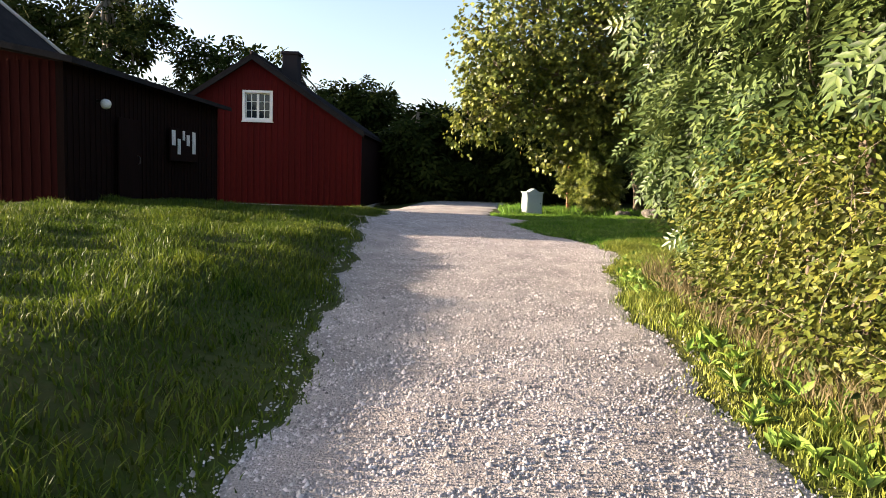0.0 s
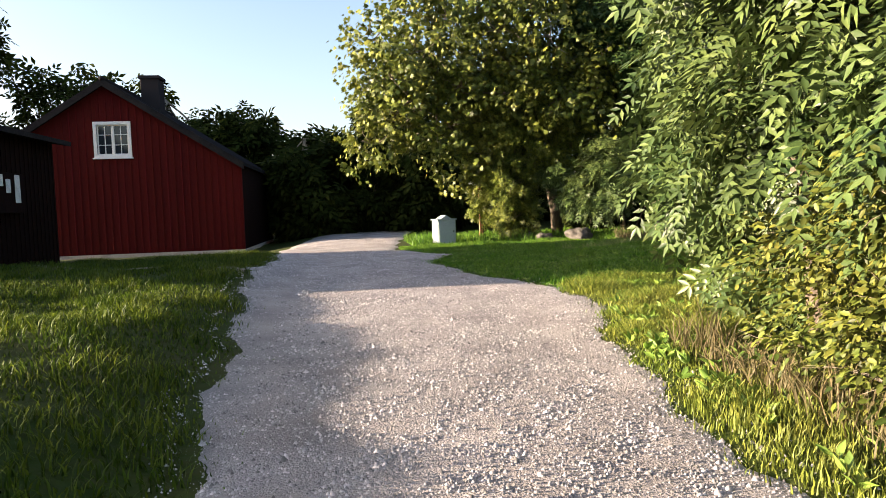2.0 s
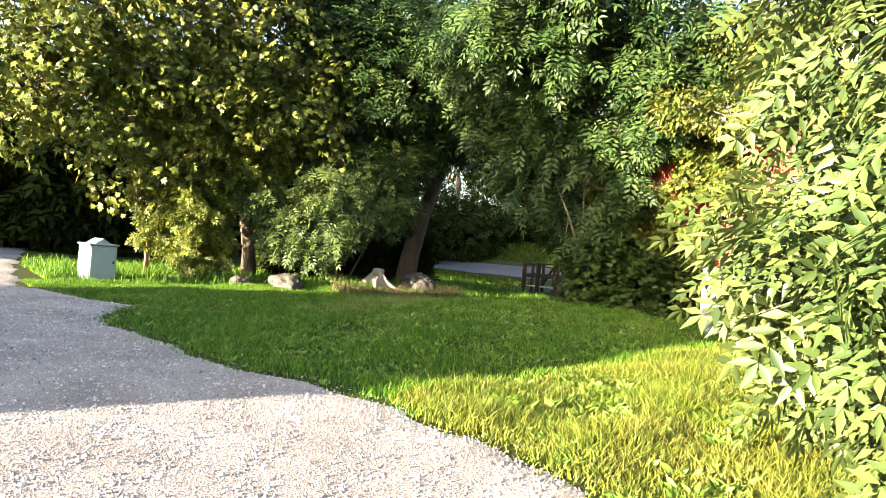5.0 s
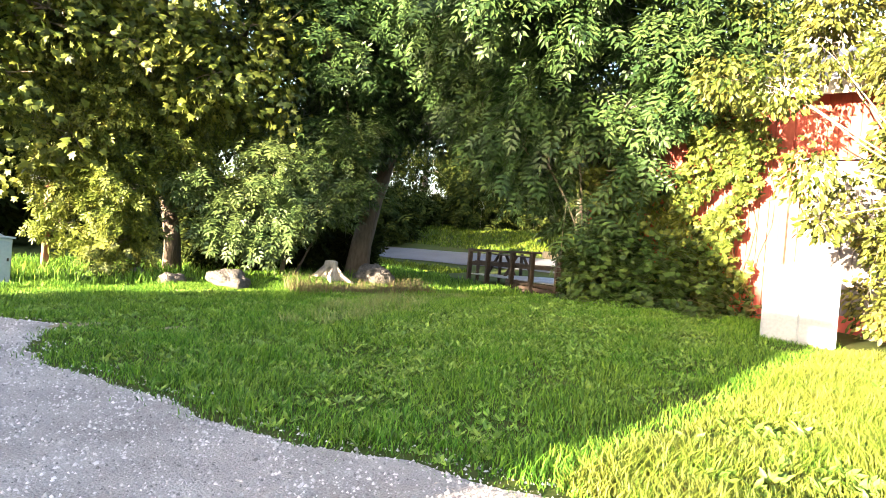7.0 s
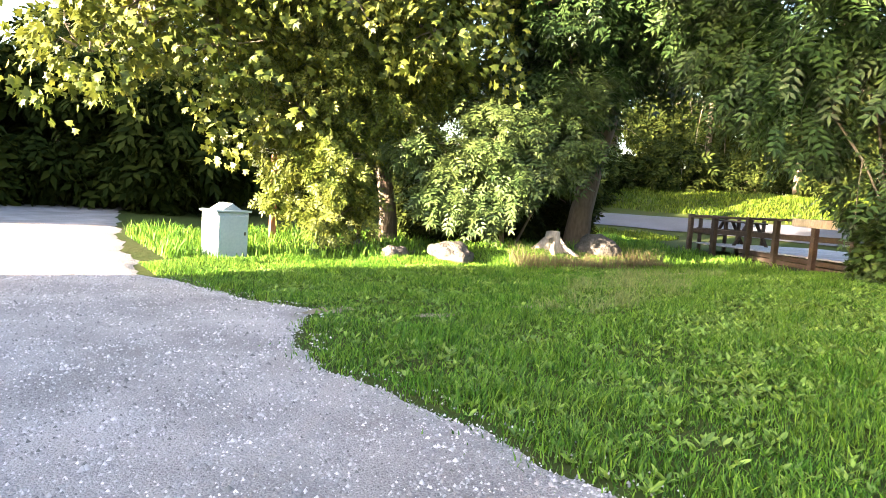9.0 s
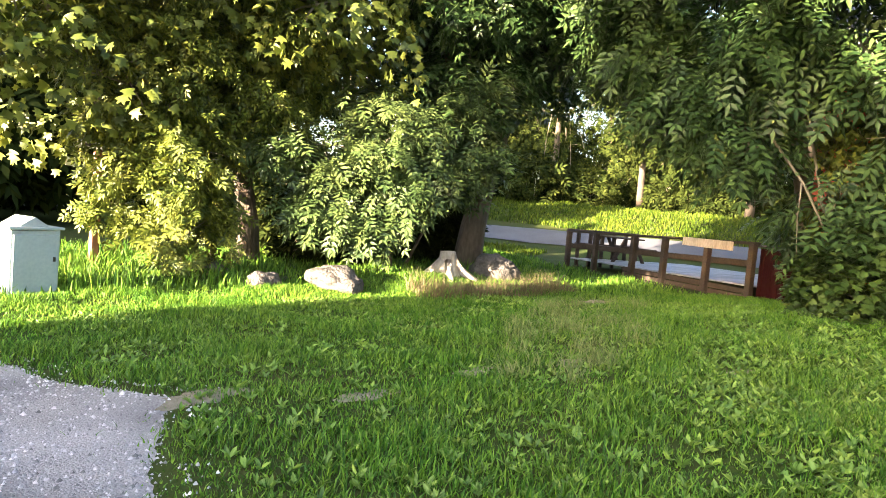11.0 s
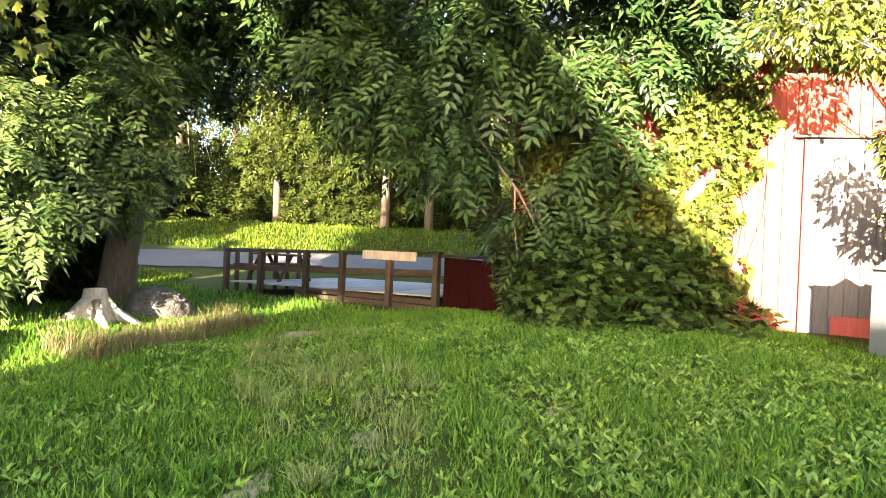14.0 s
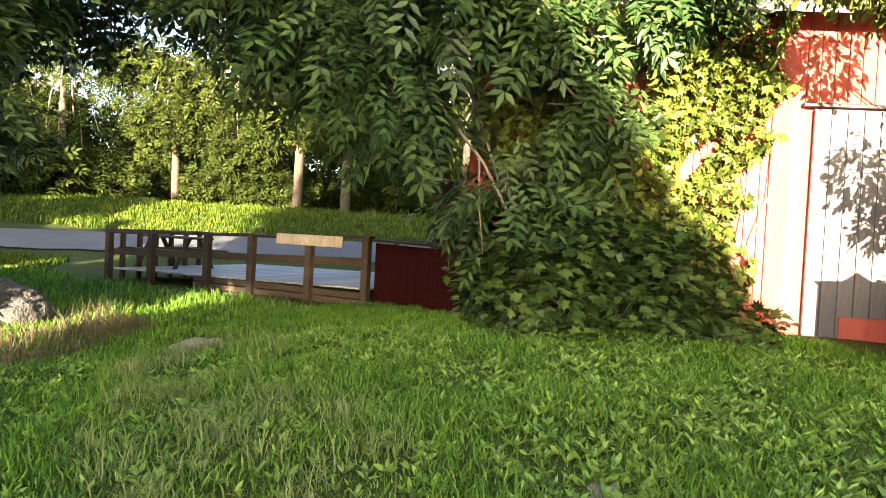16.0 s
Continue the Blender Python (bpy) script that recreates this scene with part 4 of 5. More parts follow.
# tall maple over the end of the track
t1 = (7.47, 27.4, g(7.47, 27.4))
tree("maple_tree", t1, [[(7.5, 27.4, 0.4, 0.26), (7.45, 27.4, 1.4, 0.19), (7.2, 27.4, 2.6, 0.16), (6.9, 27.2, 4.2, 0.14), (6.6, 27.0, 6.5, 0.10), (6.2, 27, 9, 0.05)],
                        [(7.3, 27.4, 2.2, 0.13), (8.2, 27.2, 4.2, 0.10), (8.8, 27, 7, 0.06)], [(7.2, 27.4, 2.5, 0.11), (5.2, 27.2, 4.3, 0.08), (3.2, 27, 5.6, 0.05)]],
     clumps((4.9, 26.3, 7.2), (4.2, 1.6, 3.8), 30, 1.3, 3) + [(1.0, 26.6, 3.9, 1.1, 1.0, 1.0), (1.4, 26.8, 5.6, 1.2, 1.1, 1.1), (1.1, 26.8, 7.4, 1.1, 1.1, 1.0), (3.0, 26.2, 4.3, 1.2, 1.0, 0.9), (2.6, 26.5, 9.4, 1.4, 1.2, 1.2), (8.5, 26.6, 4.6, 1.3, 1.1, 1.1), (8.8, 27, 6.8, 1.5, 1.3, 1.3), (2.2, 26.0, 6.2, 1.0, 0.8, 0.9), (3.8, 25.5, 5.6, 1.0, 0.8, 0.9), (5.3, 25.1, 5.3, 1.0, 0.8, 0.9), (6.8, 24.8, 5.0, 0.9, 0.8, 0.8), (5.0, 25.2, 7.3, 1.1, 0.9, 1.0), (6.6, 24.8, 7.0, 1.0, 0.9, 1.0), (8.2, 24.5, 6.3, 0.9, 0.8, 0.9), (3.4, 25.6, 7.9, 1.0, 0.9, 0.9)],
     29000, MAPLE, 0.20, M_MAPLE, "tall maple tree with dense sunlit yellow-green leaves", up=0.15, droop=1.1, limb=0.06, gaps=0.7, lump=0.35, inner=0.72)
# leafy thicket at its foot
tree("shrub", (5.6, 26.6, g(5.6, 26.6)), [[(5.6, 26.6, 0.4, 0.05), (5.5, 26.6, 1.4, 0.04), (5.4, 26.6, 2.4, 0.02)], [(6.3, 26.7, 0.4, 0.05), (6.4, 26.6, 1.6, 0.03), (6.3, 26.5, 2.6, 0.02)]],
     [(5.6, 26.0, 1.3, 0.75, 0.6, 0.8), (5.4, 26.0, 2.4, 0.9, 0.7, 0.8), (6.6, 25.9, 3.6, 1.0, 0.7, 0.7), (5.4, 25.9, 4.2, 1.0, 0.7, 0.7), (6.1, 26.6, 1.7, 0.5, 0.5, 0.7), (6.3, 26.5, 3.0, 0.9, 0.8, 0.8), (5.5, 26.7, 3.5, 0.8, 0.7, 0.7), (4.2, 26.4, 4.1, 0.8, 0.7, 0.6), (4.7, 26.9, 1.6, 0.5, 0.5, 0.6), (4.5, 26.7, 2.8, 0.6, 0.5, 0.6), (4.8, 26.0, 5.2, 0.9, 0.7, 0.7), (6.0, 25.5, 5.4, 0.9, 0.7, 0.7), (6.9, 25.3, 4.6, 0.7, 0.6, 0.6)],
     13000, SPRAY, 0.20, M_MAPLE, "dense sunlit leafy shrub under the maple", up=0.15, droop=0.9, limb=0.02, gaps=0.45, lump=0.4, category="shrub")
# leaning ash beside the stump
t2 = (11.7, 25.4, g(11.7, 25.4))
tree("ash_tree", t2, [[(11.6, 25.4, 0.5, 0.36), (11.75, 25.4, 1.6, 0.27), (12.1, 25.4, 2.8, 0.23), (12.6, 25.4, 4.2, 0.19), (13.0, 25.6, 6.5, 0.13), (13.0, 25.6, 9.5, 0.06)],
                      [(11.9, 25.4, 2.0, 0.17), (10.8, 25.2, 3.9, 0.13), (9.9, 25.2, 6.2, 0.09), (9.4, 25.2, 8.6, 0.05)]],
     clumps((11.5, 25.6, 7.6), (3.6, 1.9, 3.2), 22, 1.25, 9) + [(10.2, 24.6, 4.2, 1.0, 0.8, 0.7), (13.6, 25, 6.2, 1.2, 1.0, 0.8)],
     15000, PINNATE3, 0.46, M_ASH, "large leaning ash tree with dark drooping leaves", droop=0.95, limb=0.06)
tree("ash_sapling", (8.9, 25.0, g(8.9, 25.0)), [[(9.1, 25.1, 0.5, 0.06), (9.0, 25.0, 1.5, 0.045), (8.9, 24.9, 2.6, 0.025)], [(9.3, 25.1, 0.5, 0.05), (9.8, 24.8, 1.8, 0.03), (10.3, 24.5, 2.8, 0.02)]],
     [(7.4, 25.5, 1.9, 0.5, 0.4, 0.35), (7.8, 25.2, 2.5, 0.6, 0.45, 0.35), (8.2, 24.9, 1.7, 0.6, 0.5, 0.4), (8.4, 24.7, 2.9, 0.6, 0.5, 0.35), (8.8, 24.6, 2.2, 0.6, 0.5, 0.4), (9.2, 24.5, 3.4, 0.6, 0.5, 0.4), (9.4, 24.3, 2.6, 0.6, 0.5, 0.4),
      (9.9, 24.2, 3.9, 0.55, 0.5, 0.4), (10.1, 24.1, 3.0, 0.6, 0.5, 0.4), (10.5, 24.1, 4.3, 0.5, 0.45, 0.35), (7.0, 25.7, 2.9, 0.5, 0.4, 0.35), (8.6, 25.0, 3.7, 0.6, 0.5, 0.4)],
     3900, PINNATE, 0.42, M_ASHYOUNG, "young ash with bright drooping leaves over the bank", droop=0.9, limb=0.025, category="tree", gaps=0.2, lump=0.4, inner=0.3)
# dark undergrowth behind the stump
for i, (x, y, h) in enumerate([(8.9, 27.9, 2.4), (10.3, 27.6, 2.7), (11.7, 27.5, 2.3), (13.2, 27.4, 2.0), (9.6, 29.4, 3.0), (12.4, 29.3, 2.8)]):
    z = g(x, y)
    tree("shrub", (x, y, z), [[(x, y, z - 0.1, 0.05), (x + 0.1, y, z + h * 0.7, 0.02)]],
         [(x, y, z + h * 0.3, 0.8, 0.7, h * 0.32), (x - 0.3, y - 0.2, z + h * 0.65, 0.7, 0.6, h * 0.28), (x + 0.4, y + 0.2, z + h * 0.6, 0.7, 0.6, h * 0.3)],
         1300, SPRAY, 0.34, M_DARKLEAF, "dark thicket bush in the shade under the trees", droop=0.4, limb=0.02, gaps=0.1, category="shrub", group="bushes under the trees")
# ash beside the barn, hanging over the ramp
t3 = (14.3, 19.2, g(14.3, 19.2))
barn_ash = tree("ash_tree", t3, [[(14.3, 19.2, 0.5, 0.22), (14.0, 19.3, 2.2, 0.17), (13.4, 19.6, 4.2, 0.14), (12.7, 19.9, 6.6, 0.10), (12.6, 20, 9, 0.05)]],
     [(11.7, 20.9, 4.6, 1.0, 1.0, 0.9), (11.4, 20.0, 4.0, 0.9, 0.9, 0.9), (11.7, 19.7, 3.4, 0.5, 0.5, 0.5), (11.7, 21.4, 5.8, 1.1, 1.1, 1.0), (11.3, 19.3, 5.2, 1.0, 1.0, 0.9), (11.5, 18.4, 2.4, 0.6, 0.7, 0.6),
      (10.6, 18.6, 6.2, 1.2, 1.1, 0.8), (11.4, 17.2, 5.9, 1.0, 0.9, 0.7), (11.5, 16.3, 5.6, 0.8, 0.8, 0.6), (12.6, 22.5, 5.6, 1.2, 1.2, 1.0), (12.6, 20.4, 7.4, 1.8, 1.8, 1.3), (11.0, 22.2, 7.2, 1.5, 1.4, 1.2), (9.4, 19, 6.6, 1.2, 1.1, 0.8), (11.6, 18.0, 4.6, 0.7, 0.8, 0.7), (11.7, 17.0, 4.9, 0.6, 0.8, 0.5), (11.5, 16.2, 6.6, 1.1, 1.0, 0.9), (10.4, 17.4, 7.4, 1.4, 1.3, 1.0), (9.2, 17.6, 7.8, 1.3, 1.3, 1.0), (11.2, 18.8, 8.4, 1.6, 1.5, 1.2), (11.7, 17.6, 3.6, 0.45, 0.7, 0.5)],
     8200, PINNATE, 0.54, M_ASH, "ash tree with long drooping leaves beside the barn", droop=1.1, limb=0.045, gaps=0.45, lump=0.4, inner=0.35)

part("bough", tubes("bough", [[(x - t3[0], y - t3[1], z - t3[2], r) for x, y, z, r in ln] for ln in [[(12.6, 19.9, 5.6, 0.035), (11.9, 19.6, 4.4, 0.03), (11.5, 19.4, 3.66, 0.026), (11.3, 18.7, 2.8, 0.02), (11.2, 18.2, 1.9, 0.012)], [(11.3, 18.75, 2.85, 0.014), (11.2, 18.72, 2.3, 0.01), (11.1, 18.65, 1.8, 0.006)], [(13.3, 19.5, 4.4, 0.035), (12.0, 18.4, 4.5, 0.028), (11.3, 17.4, 4.25, 0.015)]]], M_TWIG, 6), barn_ash, "bare pale hanging bough")

# climber on the barn wall and brambles at its foot
def climber():
    n = 12500
    y = rng.uniform(15.05, 18.9, n)
    z = 0.9 + 4.3 * rng.random(n)
    bare = np.sin(y * 2.6 + 1.9 * np.sin(z * 1.3)) * np.sin(z * 2.1 + 0.7 * y + 0.9) - 0.75 * smooth(16.6, 18.2, y) * smooth(2.0, 3.2, z)
    keep = (bare > -0.72) & (z < 5.1) & (y > 15.50 - 0.45 * smooth(3.2, 4.6, z) + 0.16 * np.sin(z * 3.1) + 0.10 * np.sin(z * 9)) & (np.sin(y * 3.2 + 1.2 * np.sin(z * 2.1)) * np.sin(z * 2.4 + y) > -0.86)
    y, z = y[keep], z[keep]
    lumps = 0.5 + 0.5 * np.sin(y * 5.3 + 2.0 * np.sin(z * 3.7)) * np.sin(z * 4.9 + y * 1.7)
    x = 12.33 - (0.10 + 0.50 * lumps) * rng.random(len(y)) ** 0.6
    root = thing("climber", pose(12.36, 16.8, g(12.3, 16.8)), "sunlit climbing plant covering the red barn wall", "climbing plant")
    o = np.array([12.36, 16.8, g(12.3, 16.8)])
    p = np.stack([x, y, z], 1) - o
    way = np.stack([-np.abs(rng.normal(0.5, 0.3, len(y))), rng.normal(0, 0.6, len(y)), rng.normal(-0.75, 0.35, len(y))], 1)
    part("foliage", leaves("foliage", MAPLE, p, way, 0.15, M_IVY, 0.3), root)
    lines = []
    for i in range(12):
        yy = 15.3 + 0.3 * i
        lines.append([(-0.08, yy - 16.8 + 0.15 * math.sin(k * 1.3 + i), 0.05 + k * 0.55, 0.009 - 0.0008 * k) for k in range(8)])
    part("vine", tubes("vine", lines, M_TWIG, 5), root)


climber()
tree("bramble", (11.3, 17.2, g(11.3, 17.2)), [], [(11.7, 16.2, 1.2, 0.45, 0.6, 0.45), (11.5, 17.0, 1.3, 0.55, 0.7, 0.6), (11.4, 17.9, 1.4, 0.6, 0.7, 0.75), (11.7, 18.4, 1.4, 0.5, 0.5, 0.6), (11.9, 15.6, 1.05, 0.3, 0.5, 0.3), (11.2, 17.3, 0.95, 0.5, 0.9, 0.3), (11.5, 17.6, 2.0, 0.5, 0.5, 0.45), (11.6, 16.8, 1.9, 0.45, 0.5, 0.4), (10.7, 17.6, 0.85, 0.5, 0.8, 0.22), (11.9, 16.2, 1.7, 0.3, 0.4, 0.4), (11.0, 16.3, 0.9, 0.4, 0.6, 0.22)],
     7000, MAPLE, 0.165, M_BRAMBLE, "dark bramble thicket along the barn foot", droop=0.3, limb=0.012, gaps=0.0, category="shrub", up=1.2)
tree("shrub", (10.9, 12.3, g(10.9, 12.3)), [[(11.0, 12.4, 0.4, 0.05), (10.9, 12.4, 1.6, 0.035), (10.8, 12.5, 3.0, 0.02)], [(11.2, 12.1, 0.4, 0.04), (11.3, 11.9, 2.0, 0.03), (11.2, 11.7, 3.4, 0.015)]],
     [(10.6, 12.1, 1.3, 0.55, 0.5, 0.45), (10.9, 12.3, 2.4, 0.7, 0.6, 0.6), (11.1, 12.7, 3.4, 0.7, 0.6, 0.6), (11.2, 11.4, 2.0, 0.8, 0.8, 0.9), (11.2, 12.0, 4.7, 0.9, 0.8, 0.7), (11.0, 13.0, 4.7, 0.7, 0.6, 0.5), (11.2, 14.2, 5.4, 0.8, 0.7, 0.5),
      (11.2, 12.9, 1.7, 0.5, 0.4, 0.7), (11.0, 10.6, 3.2, 0.9, 0.9, 1.0), (11.2, 11.0, 5.2, 1.0, 1.0, 0.9), (11.3, 12.6, 6.2, 1.0, 1.0, 0.8), (11.4, 13.9, 6.6, 1.0, 0.9, 0.7), (11.0, 9.6, 1.8, 0.9, 1.0, 1.2), (10.75, 13.72, 2.9, 0.30, 0.30, 0.45), (10.2, 14.1, 3.3, 0.3, 0.42, 0.5), (10.3, 13.9, 2.6, 0.25, 0.3, 0.3), (11.5, 15.2, 6.2, 0.9, 0.8, 0.6), (10.2, 15.3, 4.7, 0.7, 0.6, 0.42), (10.4, 14.6, 4.6, 0.6, 0.5, 0.42), (11.3, 13.1, 1.4, 0.45, 0.4, 0.45), (11.4, 13.2, 2.4, 0.5, 0.4, 0.5), (11.2, 13.0, 3.9, 0.55, 0.45, 0.5), (11.0, 12.6, 2.8, 0.6, 0.5, 0.6), (11.2, 13.3, 5.0, 0.7, 0.5, 0.5), (11.2, 14.2, 6.0, 0.8, 0.6, 0.5), (11.7, 13.5, 1.5, 0.3, 0.3, 0.5), (11.7, 13.5, 2.6, 0.3, 0.3, 0.5), (11.7, 13.45, 3.8, 0.3, 0.3, 0.5)],
     25000, OVAL, 0.12, M_SHRUB, "sunlit yellow-green shrub before the barn door", up=0.2, droop=0.8, limb=0.018, gaps=0.3, category="shrub")

# hedge bank along the first stretch
tree("ash_sapling", (3.9, 8.4, g(3.9, 8.4)), [[(3.9, 8.4, 0.2, 0.10), (3.8, 8.5, 1.6, 0.08), (3.6, 8.7, 3.2, 0.05), (3.5, 8.8, 5, 0.02)], [(4.3, 9.4, 0.2, 0.08), (4.3, 9.6, 1.8, 0.06), (4.2, 9.8, 3.6, 0.03)]],
     [(3.6, 8.2, 2.3, 0.9, 0.9, 0.7), (3.5, 9.0, 2.9, 0.8, 0.8, 0.7), (3.5, 8.5, 4.0, 1.0, 1.0, 0.8), (3.7, 9.7, 2.0, 0.75, 0.7, 0.6), (4.4, 10.3, 2.2, 0.8, 0.7, 0.7), (4.3, 9.8, 3.5, 1.0, 0.9, 0.8), (4.2, 9.2, 1.2, 0.7, 0.7, 0.5), (3.8, 7.6, 3.2, 0.9, 0.8, 0.8), (4.0, 7.4, 4.6, 1.2, 1.0, 0.9), (3.5, 8.0, 5.4, 1.0, 1.1, 0.8), (5.3, 10.3, 1.2, 0.7, 0.6, 0.5), (4.6, 10.2, 4.6, 1.0, 0.9, 0.8)],
     5600, PINNATE, 0.36, M_ASHYOUNG, "young ash clump with long hanging leaves beside the track", droop=1.0, limb=0.025, gaps=0.15, up=0.5)
tree("ash_sapling", (3.9, 6.0, g(3.9, 6.0)), [[(3.9, 6.0, 0.2, 0.09), (3.8, 6.0, 2.0, 0.06), (3.7, 6.2, 4.2, 0.03)]],
     [(3.9, 6.2, 3.0, 0.9, 0.9, 0.7), (3.8, 6.8, 2.2, 0.8, 0.7, 0.6), (3.8, 5.6, 4.1, 1.1, 1.0, 0.8), (3.7, 6.6, 4.9, 1.1, 1.1, 0.8), (3.9, 5.0, 3.0, 0.9, 0.8, 0.7), (4.0, 4.4, 4.0, 1.0, 0.9, 0.8), (3.7, 3.8, 2.7, 0.7, 0.6, 0.5)],
     3200, PINNATE, 0.36, M_ASHYOUNG, "tall young ash with drooping leaves behind the bushes", droop=1.0, limb=0.025, gaps=0.2)
for i, (x, y, h) in enumerate([(3.2, 3.6, 1.2), (3.2, 4.7, 1.6), (3.3, 5.7, 1.9), (3.35, 6.7, 1.6), (3.5, 7.6, 1.2), (3.2, 2.2, 1.1)]):
    tree("shrub", (x, y, g(x, y)), [[(x, y, 0.15, 0.03), (x, y + 0.1, h * 0.6, 0.02), (x, y, h, 0.01)]],
         [(x, y, g(x, y) + h * 0.35, 0.55, 0.65, h * 0.32), (x - 0.1, y + 0.2, g(x, y) + h * 0.75, 0.5, 0.55, h * 0.30), (x + 0.2, y - 0.3, g(x, y) + h * 0.65, 0.55, 0.55, h * 0.3), (x - 0.35, y, g(x, y) + 0.25, 0.35, 0.6, 0.22)],
         4600, OVAL, 0.062, M_SHRUB, "scrubby sunlit bush with small yellowing leaves", up=0.3, droop=0.6, limb=0.010, gaps=0.45, lump=0.4, inner=0.35, category="shrub", group="bushes along the track", twigs=9)

# dark wood behind the house and the end of the track
def far_tree(name, x, y, h, r, seed, count, mat=None, low=0.12, label="dark broad-leaved tree at the wood edge", group="trees of the dark wood", leaf=0.75):
    z = g(x, y)
    rr = random.Random(seed)
    blobs = []
    for i in range(13):
        k = rr.random()
        zz = z + h * (low + 0.08 + (0.88 - low) * k)
        rad = r * (1.0 - 0.55 * abs(k - 0.4))
        a = rr.uniform(0, 6.28)
        blobs.append((x + rad * 0.55 * math.cos(a), y + rad * 0.55 * math.sin(a), zz, rad * 0.55, rad * 0.55, rad * 0.45))
    return tree(name, (x, y, z), [[(x, y, z - 0.2, h * 0.026), (x + rr.uniform(-0.2, 0.2), y, z + h * 0.45, h * 0.02), (x + rr.uniform(-0.4, 0.4), y, z + h * 0.9, h * 0.006)]], blobs,
                count, SPRAY, leaf, mat or M_DARKLEAF, label, up=0.2, droop=0.9, limb=h * 0.007, group=group, twigs=2, gaps=0.25)


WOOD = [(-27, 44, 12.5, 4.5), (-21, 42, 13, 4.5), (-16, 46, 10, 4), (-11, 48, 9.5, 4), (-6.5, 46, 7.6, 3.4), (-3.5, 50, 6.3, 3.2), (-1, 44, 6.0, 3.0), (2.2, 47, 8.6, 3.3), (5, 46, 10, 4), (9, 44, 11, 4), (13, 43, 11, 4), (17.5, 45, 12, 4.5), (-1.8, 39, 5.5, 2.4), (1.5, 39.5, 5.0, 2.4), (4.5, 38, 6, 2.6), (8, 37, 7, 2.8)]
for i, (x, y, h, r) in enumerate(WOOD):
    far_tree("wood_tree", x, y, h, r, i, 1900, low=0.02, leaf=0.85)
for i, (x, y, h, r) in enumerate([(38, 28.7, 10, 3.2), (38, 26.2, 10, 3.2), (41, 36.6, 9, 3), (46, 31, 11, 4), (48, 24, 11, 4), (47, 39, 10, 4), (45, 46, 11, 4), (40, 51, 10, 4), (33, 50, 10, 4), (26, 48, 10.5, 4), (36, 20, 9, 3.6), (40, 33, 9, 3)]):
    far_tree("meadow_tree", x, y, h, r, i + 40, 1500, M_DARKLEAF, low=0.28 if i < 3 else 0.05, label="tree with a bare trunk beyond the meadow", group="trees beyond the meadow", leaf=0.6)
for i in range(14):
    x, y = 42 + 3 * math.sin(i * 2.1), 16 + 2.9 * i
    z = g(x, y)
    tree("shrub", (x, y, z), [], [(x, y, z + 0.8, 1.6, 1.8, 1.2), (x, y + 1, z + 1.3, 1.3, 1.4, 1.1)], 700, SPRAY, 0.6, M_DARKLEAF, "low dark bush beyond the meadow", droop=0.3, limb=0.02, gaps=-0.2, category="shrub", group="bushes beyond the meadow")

# unseen tree, added only to keep low sun off the ash by the barn
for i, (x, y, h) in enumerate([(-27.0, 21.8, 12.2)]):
    far_tree("sun_blocker_tree", x, y, h, 1.9, 60 + i, 3000, low=0.5, label="unseen tree added behind the outbuilding to block low sun", leaf=0.8)
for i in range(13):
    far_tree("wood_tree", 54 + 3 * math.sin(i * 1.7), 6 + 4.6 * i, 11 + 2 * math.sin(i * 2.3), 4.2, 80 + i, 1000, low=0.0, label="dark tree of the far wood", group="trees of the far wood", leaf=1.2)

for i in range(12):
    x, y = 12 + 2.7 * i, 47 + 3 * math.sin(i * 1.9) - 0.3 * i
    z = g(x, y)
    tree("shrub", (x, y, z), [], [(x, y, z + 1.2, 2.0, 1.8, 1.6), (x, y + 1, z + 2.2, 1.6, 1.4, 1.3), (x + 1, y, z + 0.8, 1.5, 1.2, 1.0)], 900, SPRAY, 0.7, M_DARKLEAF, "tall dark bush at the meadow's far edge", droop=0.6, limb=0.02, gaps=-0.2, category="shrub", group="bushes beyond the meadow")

# ---- grass, weeds ----
lawn("grass_lawn", [(1.5, 13.5), (5, 12), (9.6, 13), (12.2, 15), (13, 19), (15.5, 20.5), (15, 23), (12, 24.5), (5, 25.4), (1.5, 24.5)], 240000, 0.115, 0.0055, M_GRASS, "short green lawn grass with clover", lean=0.55, margin=0.12)
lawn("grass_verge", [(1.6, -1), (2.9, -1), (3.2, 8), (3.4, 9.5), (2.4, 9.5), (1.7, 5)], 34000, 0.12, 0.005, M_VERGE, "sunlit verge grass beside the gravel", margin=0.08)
# yellow grass stops near y 13.5, where the outbuilding's shadow begins
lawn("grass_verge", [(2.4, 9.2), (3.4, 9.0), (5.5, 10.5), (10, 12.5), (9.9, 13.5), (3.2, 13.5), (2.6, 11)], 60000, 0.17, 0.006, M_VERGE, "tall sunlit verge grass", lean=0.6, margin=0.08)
lawn("grass_bank", [(-0.4, -1), (-0.3, 9), (-0.9, 14), (-1.5, 23), (-3.2, 24), (-7.4, 22), (-7.4, 13.8), (-9, 12), (-7, 3), (-3, -1)], 120000, 0.13, 0.0065, M_BANK, "lush deep green bank grass with shade put into the colour", lean=0.6, margin=0.1)
lawn("grass_edge", [(2.0, 25), (12, 24.6), (14, 24.8), (14, 30), (2, 30)], 24000, 0.28, 0.011, M_GRASS, "tall grass at the wood edge")
lawn("grass_edge", [(12, 23), (15.2, 21.4), (18.0, 27.6), (20, 30), (20, 34), (12, 31)], 12000, 0.22, 0.013, M_GRASS, "rough grass beside the deck")
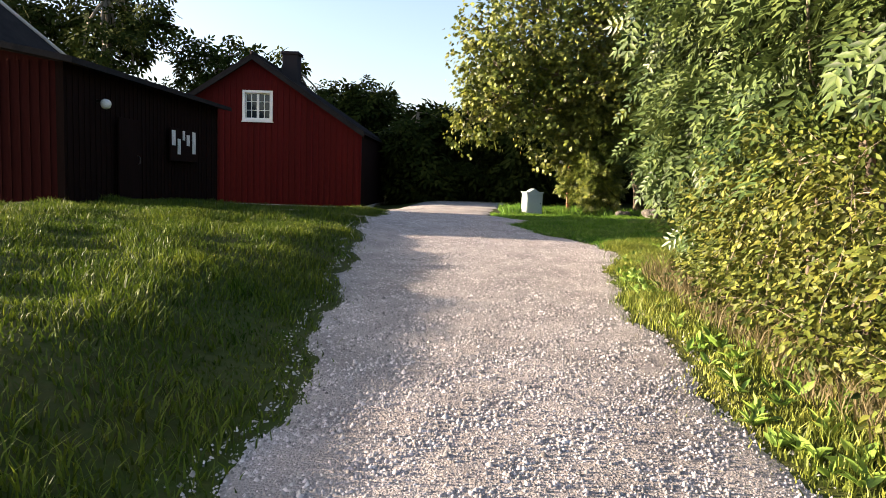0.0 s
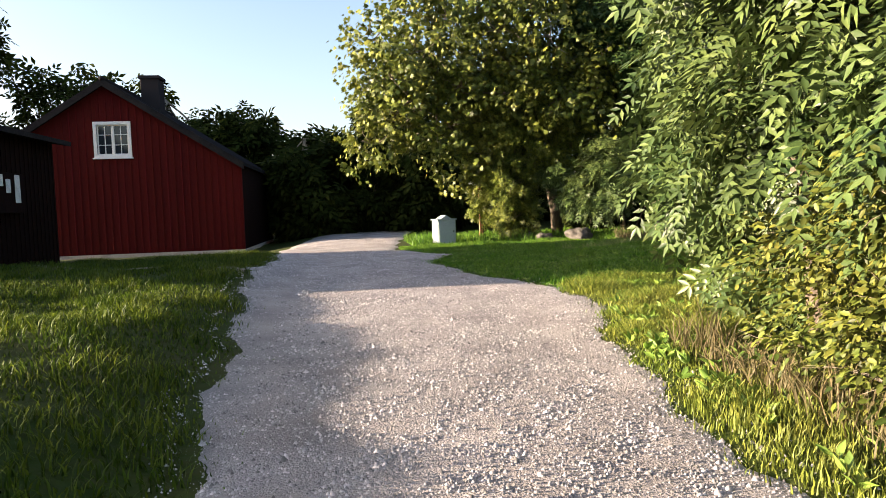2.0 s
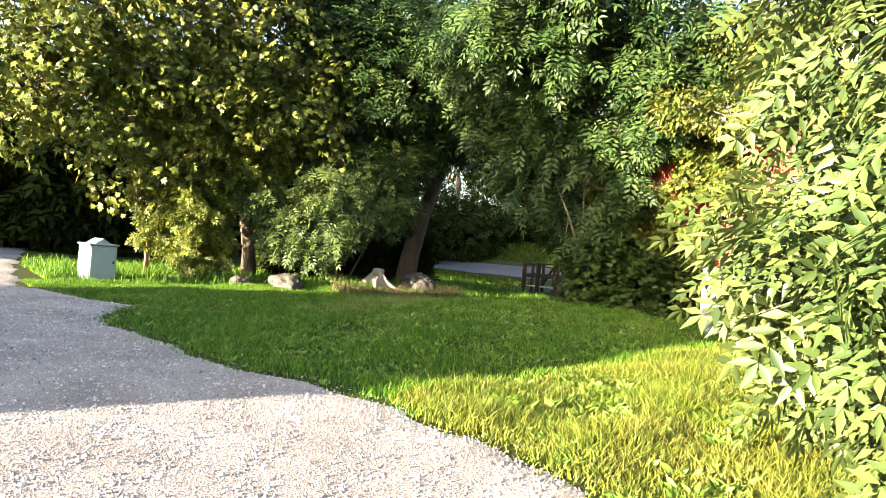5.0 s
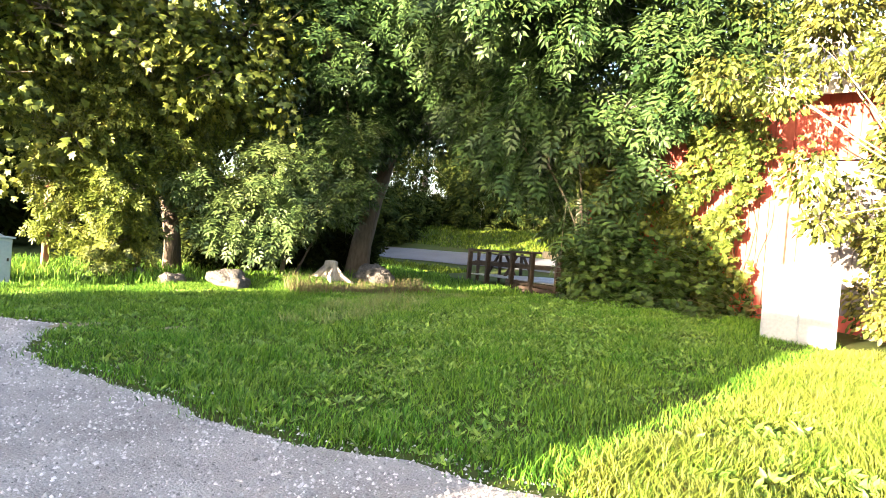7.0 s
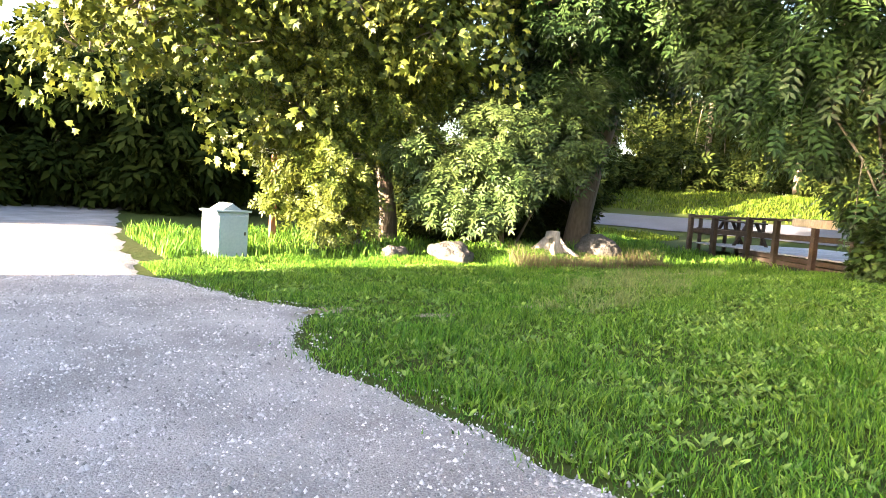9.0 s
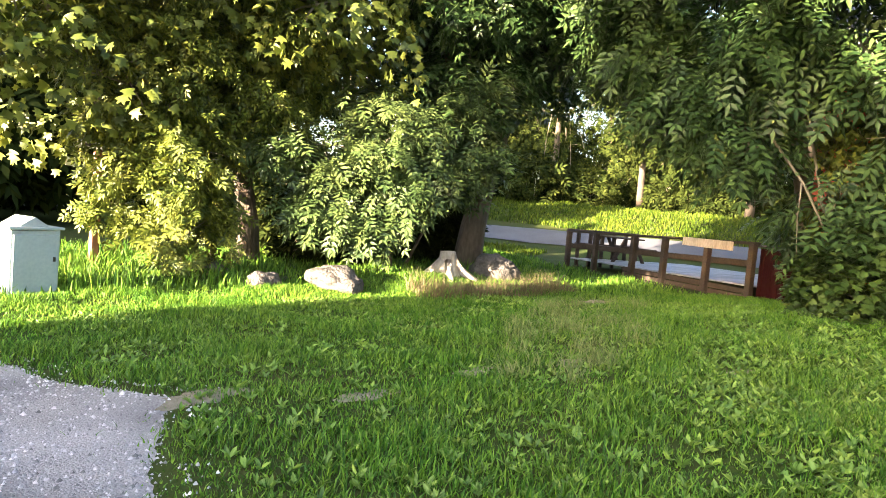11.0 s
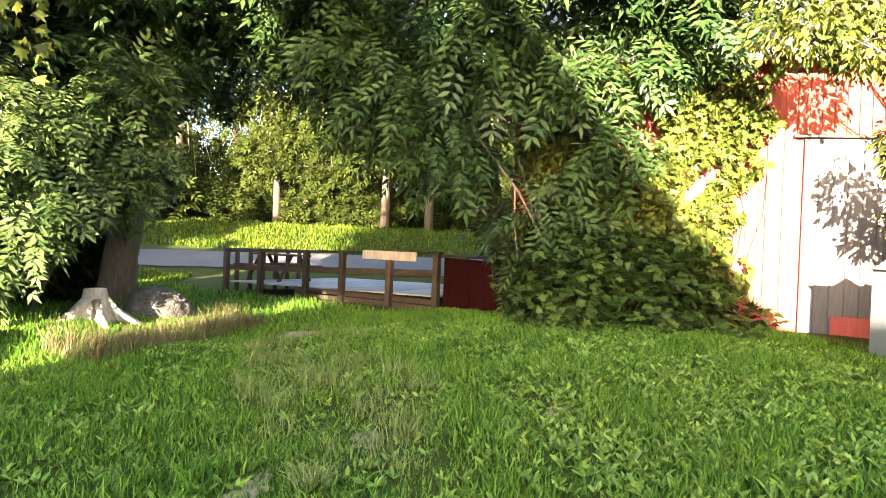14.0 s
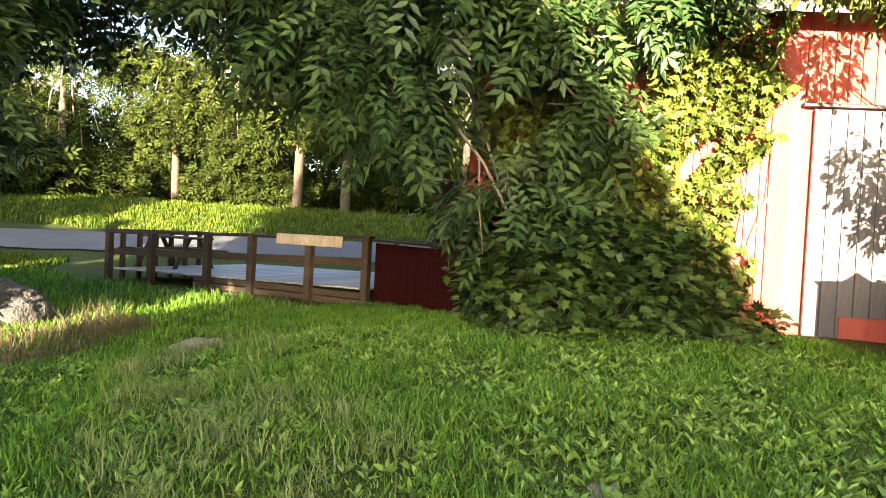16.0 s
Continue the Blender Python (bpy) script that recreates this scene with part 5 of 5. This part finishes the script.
lawn("dry_grass", [(8.0, 22.9), (12.0, 22.7), (12.3, 23.6), (8.2, 23.7)], 2200, 0.36, 0.005, M_DRY, "dry straw-coloured tall grass on the bank", 0.5)
lawn("dry_grass", [(2.5, 2), (3.0, 2), (3.2, 9), (2.8, 9)], 1800, 0.42, 0.005, M_DRY, "dry stalks among the roadside bushes", 0.6)
tuft_at = scatter([(4.4, 19.0), (6.2, 18.4), (11.5, 21.2), (10.8, 22.3), (7.5, 21.0)], 70)
tuft_at = np.repeat(tuft_at, 46, 0) + rng.normal(0, 0.075, (70 * 46, 2))
blades("dry_grass", tuft_at, 0.19, 0.0035, M_TUFT, 0.8, "pale withered grass tufts along the worn line")
lawn("grass_meadow", [(29, 18), (37, 18), (38, 46), (29, 46)], 26000, 0.26, 0.025, M_BANK, "sunlit rough meadow grass")
lawn("grass_meadow", [(19.5, 29.5), (23, 31), (23.5, 46), (19, 46)], 9000, 0.24, 0.02, M_BANK, "sunlit rough meadow grass")


def weeds(poly, n, size, label, mat=M_WEED):
    xy = scatter(poly, n)
    xy = xy[~on_road(xy, 0.1)]
    xy = np.repeat(xy, 6, 0)
    a = rng.uniform(0, 6.28, len(xy))
    p = np.stack([xy[:, 0], xy[:, 1], gz(xy[:, 0], xy[:, 1]) + 0.01], 1)
    way = np.stack([np.cos(a), np.sin(a), rng.uniform(0.4, 1.3, len(xy))], 1)
    tagged(new("weeds", leaves("weeds", shape_oval(0.36), p, way, size, mat, 0.8)), label, "weeds", kind="stuff")


weeds([(2, 14), (9, 14), (12, 16), (13, 20), (9, 23.5), (2.5, 23.5)], 4200, 0.075, "broad-leaved weeds and dandelions in the lawn")
weeds([(1.8, 0), (2.6, 0), (3.0, 8), (5, 11), (9, 13), (4, 13.5), (2.6, 9.5)], 420, 0.12, "broad-leaved weeds along the verge")
weeds([(4.2, 25.6), (7, 25.0), (11, 24.7), (12.5, 25.2), (12, 26.6), (5, 27.4)], 420, 0.17, "broad leaves of the undergrowth below the trees", M_BRAMBLE)
weeds([(10.6, 15.6), (11.8, 15.2), (11.6, 18.4), (10.2, 18.6)], 220, 0.12, "low leaves creeping out from the brambles", M_BRAMBLE)
weeds([(4, 16.0), (8.5, 14.6), (10.8, 16), (10.2, 18.6), (6.5, 18.4)], 1500, 0.085, "dense pale broad-leaved weeds in the lawn")
